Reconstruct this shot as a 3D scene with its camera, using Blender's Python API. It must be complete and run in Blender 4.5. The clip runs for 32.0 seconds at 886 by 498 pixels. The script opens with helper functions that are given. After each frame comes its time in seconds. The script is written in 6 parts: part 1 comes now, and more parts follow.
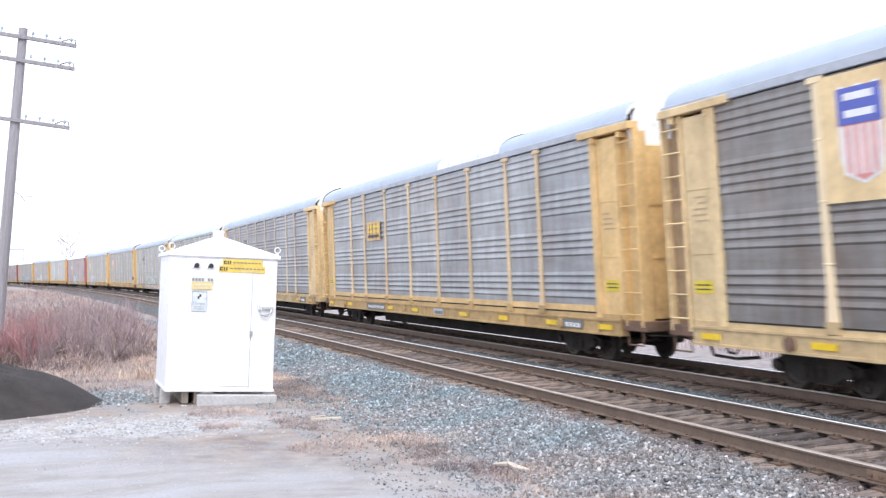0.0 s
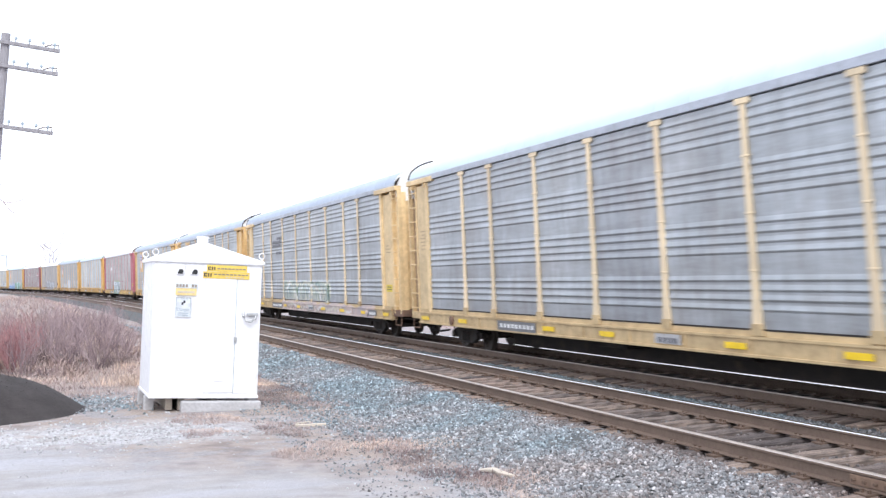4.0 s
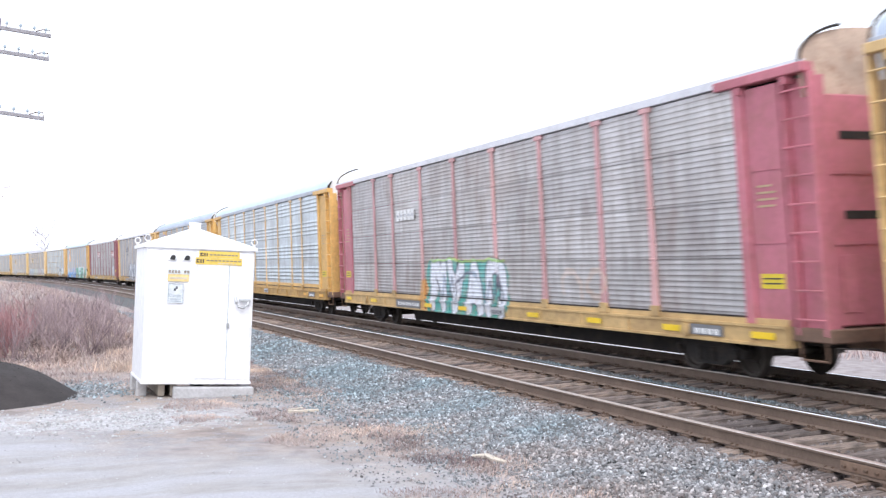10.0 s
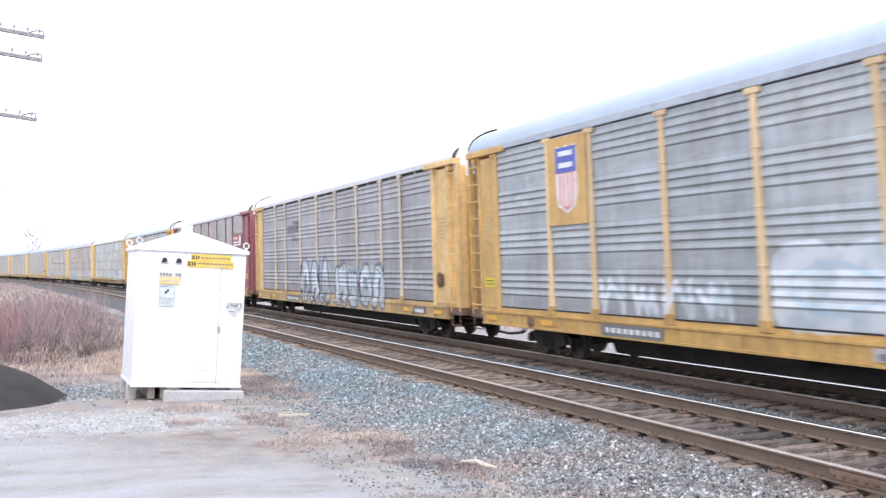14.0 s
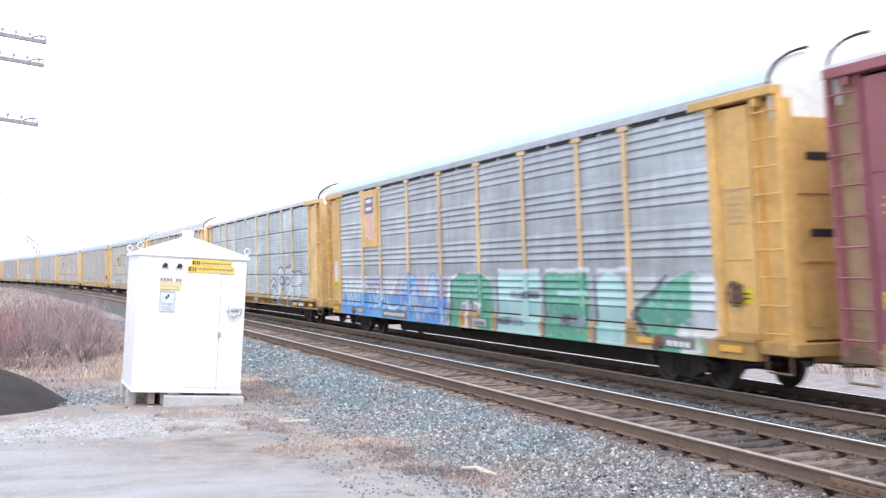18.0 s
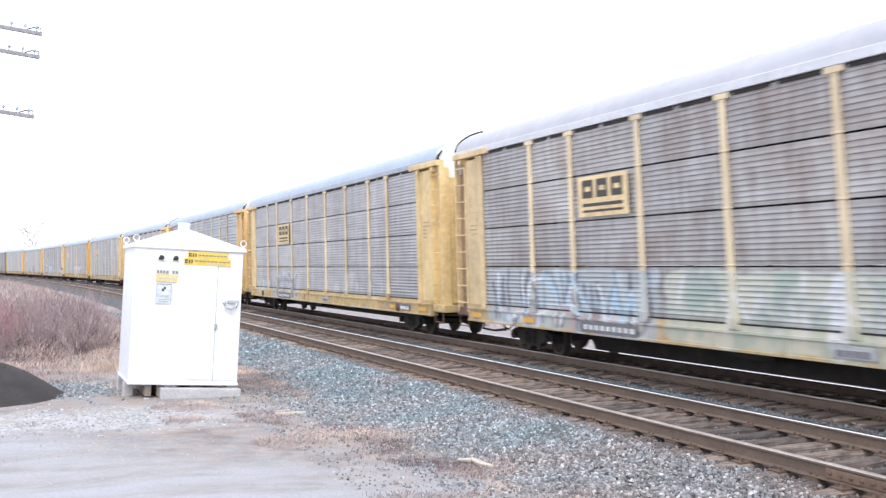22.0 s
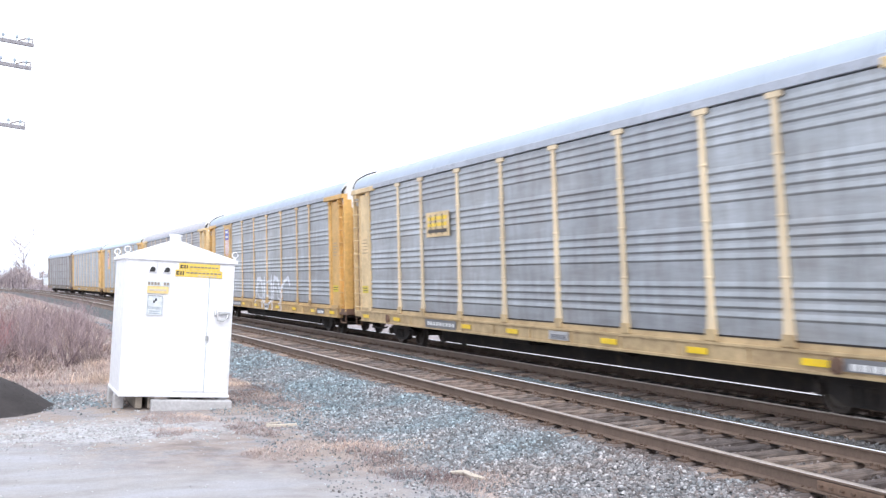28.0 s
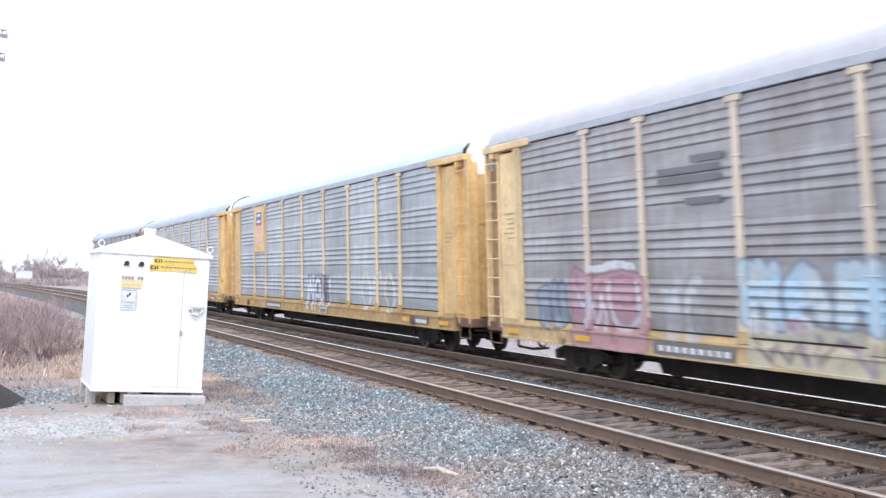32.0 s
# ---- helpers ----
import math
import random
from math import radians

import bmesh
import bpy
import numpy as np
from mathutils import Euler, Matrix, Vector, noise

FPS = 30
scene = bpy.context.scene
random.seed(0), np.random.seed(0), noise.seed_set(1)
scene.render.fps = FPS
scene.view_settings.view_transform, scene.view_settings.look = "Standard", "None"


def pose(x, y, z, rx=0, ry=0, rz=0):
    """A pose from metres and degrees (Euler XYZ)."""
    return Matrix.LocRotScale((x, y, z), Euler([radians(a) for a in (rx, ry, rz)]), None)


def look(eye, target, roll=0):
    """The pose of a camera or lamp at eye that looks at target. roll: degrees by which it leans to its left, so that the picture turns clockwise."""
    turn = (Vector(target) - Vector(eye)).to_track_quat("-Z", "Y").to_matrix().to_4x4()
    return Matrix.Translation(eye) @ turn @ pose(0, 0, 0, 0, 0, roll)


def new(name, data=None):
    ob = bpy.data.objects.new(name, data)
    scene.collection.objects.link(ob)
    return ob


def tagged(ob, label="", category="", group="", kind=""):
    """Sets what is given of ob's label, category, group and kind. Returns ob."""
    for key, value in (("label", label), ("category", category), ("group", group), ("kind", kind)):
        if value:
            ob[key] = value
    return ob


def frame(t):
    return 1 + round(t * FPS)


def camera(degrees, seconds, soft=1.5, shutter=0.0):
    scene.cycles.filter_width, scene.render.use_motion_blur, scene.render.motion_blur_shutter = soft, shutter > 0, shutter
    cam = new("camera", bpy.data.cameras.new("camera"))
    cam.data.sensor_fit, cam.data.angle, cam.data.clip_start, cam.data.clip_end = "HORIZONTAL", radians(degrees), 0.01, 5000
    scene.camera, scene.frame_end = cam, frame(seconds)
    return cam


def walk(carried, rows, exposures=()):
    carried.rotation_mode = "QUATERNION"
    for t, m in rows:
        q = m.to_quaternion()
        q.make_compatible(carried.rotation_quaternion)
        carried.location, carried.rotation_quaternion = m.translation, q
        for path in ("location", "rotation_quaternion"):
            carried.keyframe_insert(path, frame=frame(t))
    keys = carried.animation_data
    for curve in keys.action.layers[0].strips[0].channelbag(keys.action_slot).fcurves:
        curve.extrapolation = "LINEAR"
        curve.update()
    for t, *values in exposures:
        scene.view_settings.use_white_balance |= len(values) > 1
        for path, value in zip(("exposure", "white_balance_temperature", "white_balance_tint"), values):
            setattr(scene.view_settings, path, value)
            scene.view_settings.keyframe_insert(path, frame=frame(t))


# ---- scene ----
# ---------------------------------------------------------------- camera
EYE_Z = 1.931
cam = camera(43.91, 32.0, soft=1.35, shutter=1.25)
# the sensor reads out from the top down over a whole frame, each line open for a quarter of it
scene.cycles.rolling_shutter_type, scene.cycles.rolling_shutter_duration = "TOP", 0.22
ROWS = [
    (0.0, 91.331, 0.342, -19.563), (0.5, 91.375, 0.334, -19.717), (1.0, 91.529, 0.183, -19.748), (1.5, 91.538, 0.195, -19.804),
    (2.0, 91.498, 0.220, -19.846), (2.5, 91.449, 0.349, -19.847), (3.0, 91.507, 0.272, -20.025), (3.5, 91.538, 0.441, -20.218),
    (5.5, 91.875, 0.107, -20.790), (6.0, 91.585, 0.292, -20.765), (6.5, 91.450, 0.314, -20.628), (7.0, 91.388, 0.388, -20.664),
    (7.5, 91.127, 0.247, -20.592), (8.0, 91.093, 0.172, -20.558), (8.5, 91.201, 0.280, -20.588), (9.0, 91.060, 0.467, -20.721),
    (9.5, 90.951, 0.539, -20.704), (10.0, 90.923, 0.289, -20.736), (10.5, 90.882, 0.022, -20.760), (11.0, 90.868, -0.229, -20.916),
    (11.5, 90.860, -0.155, -20.950), (12.0, 90.934, -0.051, -20.879), (12.5, 90.989, -0.053, -20.832), (13.0, 90.993, -0.154, -20.954),
    (13.5, 91.093, -0.242, -21.035), (14.0, 91.194, -0.234, -21.157), (14.5, 91.330, -0.237, -21.203), (16.5, 91.250, -0.307, -21.020),
    (17.0, 91.290, -0.381, -21.087), (17.5, 91.440, -0.326, -21.157), (18.0, 91.521, -0.440, -21.126), (18.5, 91.480, -0.470, -21.089),
    (19.0, 91.262, -0.497, -21.129), (19.5, 91.157, -0.674, -21.176), (20.0, 91.067, -0.699, -21.314), (20.5, 91.084, -0.672, -21.426),
    (21.0, 91.135, -0.584, -21.414), (21.5, 91.155, -0.442, -21.310), (22.0, 91.112, -0.421, -21.305), (22.5, 91.393, -0.356, -21.348),
    (23.0, 91.690, -0.432, -21.374), (23.5, 91.893, -0.340, -21.460), (24.0, 92.014, -0.348, -21.563), (24.5, 91.973, -0.128, -21.587),
    (25.0, 91.885, -0.059, -21.543), (25.5, 91.725, -0.038, -21.606), (27.5, 91.653, -0.136, -21.790), (28.0, 91.734, -0.470, -21.732),
    (28.5, 91.662, -0.620, -21.778), (29.0, 91.575, -0.622, -21.883), (29.5, 91.424, -0.539, -21.962), (30.0, 91.377, -0.376, -21.929),
    (30.5, 91.264, -0.394, -21.923), (31.0, 91.204, -0.455, -21.976), (31.5, 91.215, -0.583, -22.375), (32.0, 91.557, -0.870, -22.998),
]
walk(cam, [(t, pose(0, 0, EYE_Z, rx, ry, rz)) for t, rx, ry, rz in ROWS], [(0, 0.27), (32, 0.27)])

# ---------------------------------------------------------------- world and light
world = bpy.data.worlds.new("overcast")
scene.world = world
world.use_nodes = True
wn, wl = world.node_tree.nodes, world.node_tree.links
sky = wn.new("ShaderNodeTexSky")
sky.sky_type, sky.sun_disc = "NISHITA", False
sky.sun_elevation, sky.sun_rotation = radians(38), radians(200)
sky.air_density, sky.dust_density, sky.ozone_density = 1.0, 6.0, 1.0
hsv = wn.new("ShaderNodeHueSaturation")
hsv.inputs["Saturation"].default_value = 0.15
wl.new(sky.outputs[0], hsv.inputs["Color"])
# an even layer of bright cloud over most of the sky's own light
cloud = wn.new("ShaderNodeMix")
cloud.data_type = "RGBA"
cloud.inputs[0].default_value, cloud.inputs[7].default_value = 0.88, (8.75, 9.4, 10.8, 1)
wl.new(hsv.outputs[0], cloud.inputs[6])
wl.new(cloud.outputs[2], wn["Background"].inputs[0])
wn["Background"].inputs[1].default_value = 0.15
sun_data = bpy.data.lights.new("sun", "SUN")
sun_data.energy, sun_data.angle, sun_data.color = 1.2, radians(35), (1.0, 0.97, 0.93)
sun = new("sun", sun_data)
sun.matrix_world = look((0, 0, 60), (12, 40, 18))

# ---------------------------------------------------------------- plan
A1, A2 = 8.507, 12.798          # lateral place of the two track centres
GAUGE = 1.505                   # between rail centres
RAD, S0 = 1658.0, 50.0          # the line is straight to S0, then bends with this radius
Z2, TILT1, TILT2 = -0.058, 0.0451, 0.0207
GROUND = -0.47
PITCH = 28.6                    # coupled length of a car


def on_line(a, s):
    """The place and heading, s metres along the line at lateral place a."""
    th = max(s - S0, 0) / RAD
    return a - (RAD + a) * (1 - math.cos(th)), min(s, S0) + (RAD + a) * math.sin(th), th


# ---------------------------------------------------------------- material helpers
def shader(name, rough=0.7, metal=0.0):
    m = bpy.data.materials.new(name)
    m.use_nodes = True
    b = m.node_tree.nodes["Principled BSDF"]
    b.inputs["Roughness"].default_value, b.inputs["Metallic"].default_value = rough, metal
    return m, m.node_tree.nodes, m.node_tree.links, b


def coords(n, l, scale=(1, 1, 1), kind="Object"):
    tc, mp = n.new("ShaderNodeTexCoord"), n.new("ShaderNodeMapping")
    mp.inputs["Scale"].default_value = scale
    l.new(tc.outputs[kind], mp.inputs[0])
    return mp.outputs[0]


def noise_of(n, l, vec, scale, detail=6, rough=0.6):
    t = n.new("ShaderNodeTexNoise")
    t.inputs["Scale"].default_value, t.inputs["Detail"].default_value, t.inputs["Roughness"].default_value = scale, detail, rough
    l.new(vec, t.inputs["Vector"])
    return t.outputs["Fac"]


def ramp(n, l, fac, *stops):
    r = n.new("ShaderNodeValToRGB")
    while len(r.color_ramp.elements) < len(stops):
        r.color_ramp.elements.new(0.5)
    for e, (at, c) in zip(r.color_ramp.elements, stops):
        e.position = at
        e.color = (*c, 1) if len(c) == 3 else c
    l.new(fac, r.inputs[0])
    return r.outputs[0]


def mix(n, l, fac, a, b, mode="MIX"):
    x = n.new("ShaderNodeMix")
    x.data_type, x.blend_type = "RGBA", mode
    for sock, val in ((x.inputs[0], fac), (x.inputs[6], a), (x.inputs[7], b)):
        if hasattr(val, "is_linked"):
            l.new(val, sock)
        elif isinstance(val, (int, float)):
            sock.default_value = val
        else:
            sock.default_value = (*val, 1)
    return x.outputs[2]


def calc(n, l, op, a, b=0.0):
    x = n.new("ShaderNodeMath")
    x.operation, x.use_clamp = op, op in ("MULTIPLY", "ADD") and False
    for sock, val in zip(x.inputs, (a, b)):
        if hasattr(val, "is_linked"):
            l.new(val, sock)
        else:
            sock.default_value = val
    return x.outputs[0]


def bump(n, l, b, height, strength=0.4, dist=0.01):
    x = n.new("ShaderNodeBump")
    x.inputs["Strength"].default_value, x.inputs["Distance"].default_value = strength, dist
    l.new(height, x.inputs["Height"])
    l.new(x.outputs[0], b.inputs["Normal"])


def tone(c, k):
    return tuple(min(1, max(0, v * k)) for v in c)


def worn(name, c, rough=0.7, metal=0.0, vary=0.25, coarse=1.5, fine=18, dirt=(0.12, 0.09, 0.07), dirty=0.35, bumpy=0.25, by_object=0.0, stretch=(1, 1, 1), fleck=0.35):
    """A plain surface with two scales of variation, grime patches and fine relief."""
    m, n, l, b = shader(name, rough, metal)
    v = coords(n, l, stretch)
    big, small = noise_of(n, l, v, coarse), noise_of(n, l, v, fine)
    col = ramp(n, l, big, (0.3, tone(c, 1 - vary)), (0.7, tone(c, 1 + vary)))
    col = mix(n, l, fleck, col, ramp(n, l, small, (0.3, tone(c, 0.6)), (0.7, tone(c, 1.3))))
    grime = ramp(n, l, noise_of(n, l, v, coarse * 2.7, 8, 0.7), (0.5, (0, 0, 0)), (0.72, (dirty,) * 3))
    col = mix(n, l, grime, col, dirt)
    if by_object:
        oi = n.new("ShaderNodeObjectInfo")
        col = mix(n, l, 1.0, col, ramp(n, l, oi.outputs["Random"], (0, (1 - by_object,) * 3), (1, (1, 1, 1))), "MULTIPLY")
    l.new(col, b.inputs["Base Color"])
    bump(n, l, b, small, bumpy)
    return m


def plain(name, c, rough=0.6, metal=0.0):
    return worn(name, c, rough, metal, vary=0.12, dirty=0.2, bumpy=0.1)


# ---------------------------------------------------------------- mesh helpers
def box(bm, x0, x1, y0, y1, z0, z1, bevel=0.0):
    vs = [bm.verts.new((x, y, z)) for z in (z0, z1) for x, y in ((x0, y0), (x1, y0), (x1, y1), (x0, y1))]
    fs = [bm.faces.new([vs[i] for i in q]) for q in ((3, 2, 1, 0), (4, 5, 6, 7), (0, 1, 5, 4), (1, 2, 6, 5), (2, 3, 7, 6), (3, 0, 4, 7))]
    if bevel:
        bmesh.ops.bevel(bm, geom=list({e for f in fs for e in f.edges}), offset=bevel, segments=1, affect="EDGES", profile=0.5)
    return vs


def tube(bm, pts, r, n=8, caps=True):
    """A round bar along points; r is one radius or one for each point."""
    rings, radii = [], r if isinstance(r, (list, tuple)) else [r] * len(pts)
    pts = [Vector(p) for p in pts]
    for i, p in enumerate(pts):
        d = (pts[min(i + 1, len(pts) - 1)] - pts[max(i - 1, 0)]).normalized()
        u = d.orthogonal().normalized() if abs(d.z) < 0.9 else Vector((1, 0, 0)) - d * d.x
        u.normalize()
        w = d.cross(u)
        rings.append([bm.verts.new(p + (u * math.cos(k * math.tau / n) + w * math.sin(k * math.tau / n)) * radii[i]) for k in range(n)])
    for a, b in zip(rings, rings[1:]):
        for k in range(n):
            bm.faces.new((a[k], a[(k + 1) % n], b[(k + 1) % n], b[k]))
    if caps:
        bm.faces.new(rings[0][::-1]), bm.faces.new(rings[-1])


def sweep(bm, profile, y0, y1, closed=True):
    """A profile of (x, z) drawn out along y."""
    a = [bm.verts.new((x, y0, z)) for x, z in profile]
    b = [bm.verts.new((x, y1, z)) for x, z in profile]
    k = len(profile)
    for i in range(k if closed else k - 1):
        j = (i + 1) % k
        bm.faces.new((a[i], a[j], b[j], b[i]))
    if closed:
        bm.faces.new(a[::-1]), bm.faces.new(b)


def mesh_of(name, bm, material):
    bmesh.ops.recalc_face_normals(bm, faces=bm.faces)
    me = bpy.data.meshes.new(name)
    bm.to_mesh(me)
    bm.free()
    me.materials.append(material)
    return me


def raw(name, verts, faces, material, smooth=False):
    me = bpy.data.meshes.new(name)
    verts, faces = np.asarray(verts, np.float32), np.asarray(faces, np.int32)
    me.vertices.add(len(verts))
    me.vertices.foreach_set("co", verts.ravel())
    me.loops.add(faces.size)
    me.loops.foreach_set("vertex_index", faces.ravel())
    me.polygons.add(len(faces))
    me.polygons.foreach_set("loop_start", np.arange(0, faces.size, faces.shape[1], dtype=np.int32))
    me.update(calc_edges=True)
    me.polygons.foreach_set("use_smooth", np.full(len(faces), smooth))
    me.materials.append(material)
    return me


def put(name, me, parent=None, m=None, label=""):
    ob = new(name, me)
    if m is not None:
        ob.matrix_basis = m
    if parent:
        ob.parent = parent
    if label:
        ob["label"] = label
    return ob


def part(name, bm, material, parent, label="", m=None):
    return put(name, mesh_of(name, bm, material), parent, m, label)


def thing(name, m, label, category, group="", kind=""):
    ob = new(name)
    ob.empty_display_size = 0.2
    ob.matrix_basis = m
    return tagged(ob, label, category, group, kind)


# ---------------------------------------------------------------- materials
def ground_material():
    m, n, l, b = shader("bare_ground", 0.95)
    v = coords(n, l)
    sep = n.new("ShaderNodeSeparateXYZ")
    l.new(v, sep.inputs[0])
    wob = calc(n, l, "MULTIPLY", calc(n, l, "SUBTRACT", noise_of(n, l, v, 0.35, 6), 0.5), 6.0)
    fine, mid, big = noise_of(n, l, v, 26, 8, 0.75), noise_of(n, l, v, 3.0, 6), noise_of(n, l, v, 0.5, 4)
    soil = ramp(n, l, mid, (0.3, (0.24, 0.205, 0.20)), (0.55, (0.37, 0.32, 0.305)), (0.75, (0.47, 0.405, 0.375)))
    straw = ramp(n, l, fine, (0.3, (0.25, 0.20, 0.175)), (0.7, (0.50, 0.415, 0.36)))
    base = mix(n, l, ramp(n, l, big, (0.42, (0, 0, 0)), (0.6, (1, 1, 1))), soil, straw)
    # greyer stony patches and darker damp ones
    spots = noise_of(n, l, v, 1.3, 8, 0.7)
    base = mix(n, l, ramp(n, l, spots, (0.50, (0, 0, 0)), (0.58, (0.75,) * 3)), base, ramp(n, l, fine, (0.3, (0.16, 0.155, 0.165)), (0.7, (0.46, 0.45, 0.47))))
    damp = noise_of(n, l, v, 0.9, 7, 0.65)
    base = mix(n, l, ramp(n, l, damp, (0.54, (0, 0, 0)), (0.64, (0.6,) * 3)), base, (0.17, 0.135, 0.125))
    # the gravel drive, towards low x and y
    lane = calc(n, l, "ADD", calc(n, l, "ADD", calc(n, l, "MULTIPLY", sep.outputs[0], 0.85), sep.outputs[1]), wob)
    gravel = ramp(n, l, fine, (0.25, (0.34, 0.335, 0.355)), (0.75, (0.55, 0.55, 0.59)))
    is_lane = n.new("ShaderNodeMapRange")
    is_lane.inputs["From Min"].default_value, is_lane.inputs["From Max"].default_value = 17.8, 14.5
    l.new(lane, is_lane.inputs["Value"])
    ruts = noise_of(n, l, coords(n, l, (0.35, 1.1, 1)), 1.4, 6)
    gravel = mix(n, l, ramp(n, l, ruts, (0.42, (0, 0, 0)), (0.62, (0.65,) * 3)), gravel, ramp(n, l, mid, (0.3, (0.27, 0.24, 0.225)), (0.7, (0.40, 0.365, 0.34))))
    base = mix(n, l, is_lane.outputs[0], base, gravel)
    # a pale strip of crushed limestone in front of the hut
    d = calc(n, l, "ABSOLUTE", calc(n, l, "SUBTRACT", calc(n, l, "ADD", sep.outputs[1], calc(n, l, "MULTIPLY", wob, 0.35)), 18.3))
    strip = n.new("ShaderNodeMapRange")
    strip.inputs["From Min"].default_value, strip.inputs["From Max"].default_value = 1.7, 0.7
    l.new(d, strip.inputs["Value"])
    side = n.new("ShaderNodeMapRange")
    side.inputs["From Min"].default_value, side.inputs["From Max"].default_value = 4.6, 2.6
    l.new(sep.outputs[0], side.inputs["Value"])
    pale = ramp(n, l, noise_of(n, l, v, 9, 8, 0.8), (0.38, (0.36, 0.35, 0.36)), (0.66, (0.72, 0.72, 0.76)))
    amount = calc(n, l, "MULTIPLY", calc(n, l, "MULTIPLY", strip.outputs[0], side.outputs[0]), ramp(n, l, mid, (0.32, (0.15,) * 3), (0.55, (0.85,) * 3)))
    base = mix(n, l, amount, base, pale)
    # pale pinkish ground, assumed beyond the tracks and seen only under the cars
    beyond = n.new("ShaderNodeMapRange")
    beyond.inputs["From Min"].default_value, beyond.inputs["From Max"].default_value = 15.5, 16.5
    l.new(sep.outputs[0], beyond.inputs["Value"])
    base = mix(n, l, beyond.outputs[0], base, ramp(n, l, mid, (0.35, (0.26, 0.225, 0.225)), (0.6, (0.40, 0.355, 0.355))))
    l.new(base, b.inputs["Base Color"])
    bump(n, l, b, fine, 0.7, 0.03)
    return m


def stone_material(name, *tones, stain=True):
    m, n, l, b = shader(name, 0.85)
    g = n.new("ShaderNodeNewGeometry")
    v = coords(n, l)
    col = ramp(n, l, g.outputs["Random Per Island"], *[(i / (len(tones) - 1), c) for i, c in enumerate(tones)])
    col = mix(n, l, 0.25, col, ramp(n, l, noise_of(n, l, v, 30), (0.3, (0.09, 0.10, 0.11)), (0.7, (0.42, 0.44, 0.46))))
    sep = n.new("ShaderNodeSeparateXYZ")
    l.new(v, sep.inputs[0])
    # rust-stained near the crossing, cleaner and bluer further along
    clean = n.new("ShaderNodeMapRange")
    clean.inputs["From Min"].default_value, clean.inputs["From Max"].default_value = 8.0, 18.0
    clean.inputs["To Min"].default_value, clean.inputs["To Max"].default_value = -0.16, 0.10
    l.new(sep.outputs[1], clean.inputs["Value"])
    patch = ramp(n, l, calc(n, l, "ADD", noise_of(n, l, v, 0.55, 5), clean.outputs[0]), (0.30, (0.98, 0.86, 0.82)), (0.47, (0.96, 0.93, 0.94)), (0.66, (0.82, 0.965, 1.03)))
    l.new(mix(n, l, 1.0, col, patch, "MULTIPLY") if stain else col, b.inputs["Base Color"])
    bump(n, l, b, noise_of(n, l, v, 60), 0.3)
    return m


def tie_material():
    m, n, l, b = shader("weathered_tie", 0.95)
    oi = n.new("ShaderNodeObjectInfo")
    tones = ((0.17, 0.14, 0.13), (0.33, 0.245, 0.205), (0.24, 0.195, 0.175), (0.40, 0.305, 0.25), (0.12, 0.10, 0.098), (0.29, 0.23, 0.205))
    col = ramp(n, l, oi.outputs["Random"], *[(i / 5, c) for i, c in enumerate(tones)])
    v = coords(n, l, (0.25, 6, 6))
    grain = noise_of(n, l, v, 5, 8, 0.7)
    col = mix(n, l, 1.0, col, ramp(n, l, grain, (0.32, (0.25, 0.24, 0.24)), (0.5, (0.9, 0.9, 0.9)), (0.7, (1.35, 1.3, 1.25))), "MULTIPLY")
    col = mix(n, l, ramp(n, l, noise_of(n, l, coords(n, l), 3, 6), (0.5, (0, 0, 0)), (0.7, (0.6,) * 3)), col, (0.055, 0.045, 0.042))
    l.new(col, b.inputs["Base Color"])
    bump(n, l, b, grain, 1.0, 0.03)
    return m


def blade_material(name, *tones):
    m, n, l, b = shader(name, 0.9)
    g = n.new("ShaderNodeNewGeometry")
    col = ramp(n, l, g.outputs["Random Per Island"], *[(i / (len(tones) - 1), c) for i, c in enumerate(tones)])
    clump = ramp(n, l, noise_of(n, l, coords(n, l), 0.8, 5, 0.65), (0.36, (0.48, 0.44, 0.47)), (0.52, (1, 0.97, 0.96)), (0.66, (1.4, 1.32, 1.22)))
    col = mix(n, l, 1.0, col, ramp(n, l, noise_of(n, l, coords(n, l), 0.22, 3), (0.36, (0.74, 0.72, 0.76)), (0.5, (1, 0.97, 0.98)), (0.62, (1.22, 1.17, 1.08))), "MULTIPLY")
    l.new(mix(n, l, 1.0, col, clump, "MULTIPLY"), b.inputs["Base Color"])
    return m


M_GROUND = ground_material()
# black for oil and for the shade under the train, both in the colour
M_OIL_SHADE = worn("oily_ballast", (0.022, 0.02, 0.02), 0.9, vary=0.35, coarse=2, fine=22, bumpy=1.0)
M_STONE_DARK = stone_material("grimy_stone", (0.04, 0.042, 0.045), (0.12, 0.125, 0.13), (0.20, 0.21, 0.22), (0.08, 0.075, 0.07), (0.30, 0.31, 0.32))
M_BED = worn("ballast_bed", (0.10, 0.105, 0.108), 0.95, vary=0.35, coarse=2, fine=22, bumpy=1.0, dirt=(0.16, 0.12, 0.09))
M_STONE = stone_material("ballast_stone", (0.05, 0.052, 0.056), (0.22, 0.235, 0.245), (0.36, 0.38, 0.39), (0.13, 0.115, 0.11), (0.78, 0.80, 0.82), (0.17, 0.185, 0.19), (0.42, 0.43, 0.44), (0.09, 0.085, 0.085), (0.27, 0.235, 0.215))
M_STONE_RUST = stone_material("rusty_stone", (0.05, 0.042, 0.04), (0.16, 0.13, 0.12), (0.25, 0.205, 0.185), (0.09, 0.075, 0.07), (0.36, 0.33, 0.32), (0.13, 0.105, 0.095))
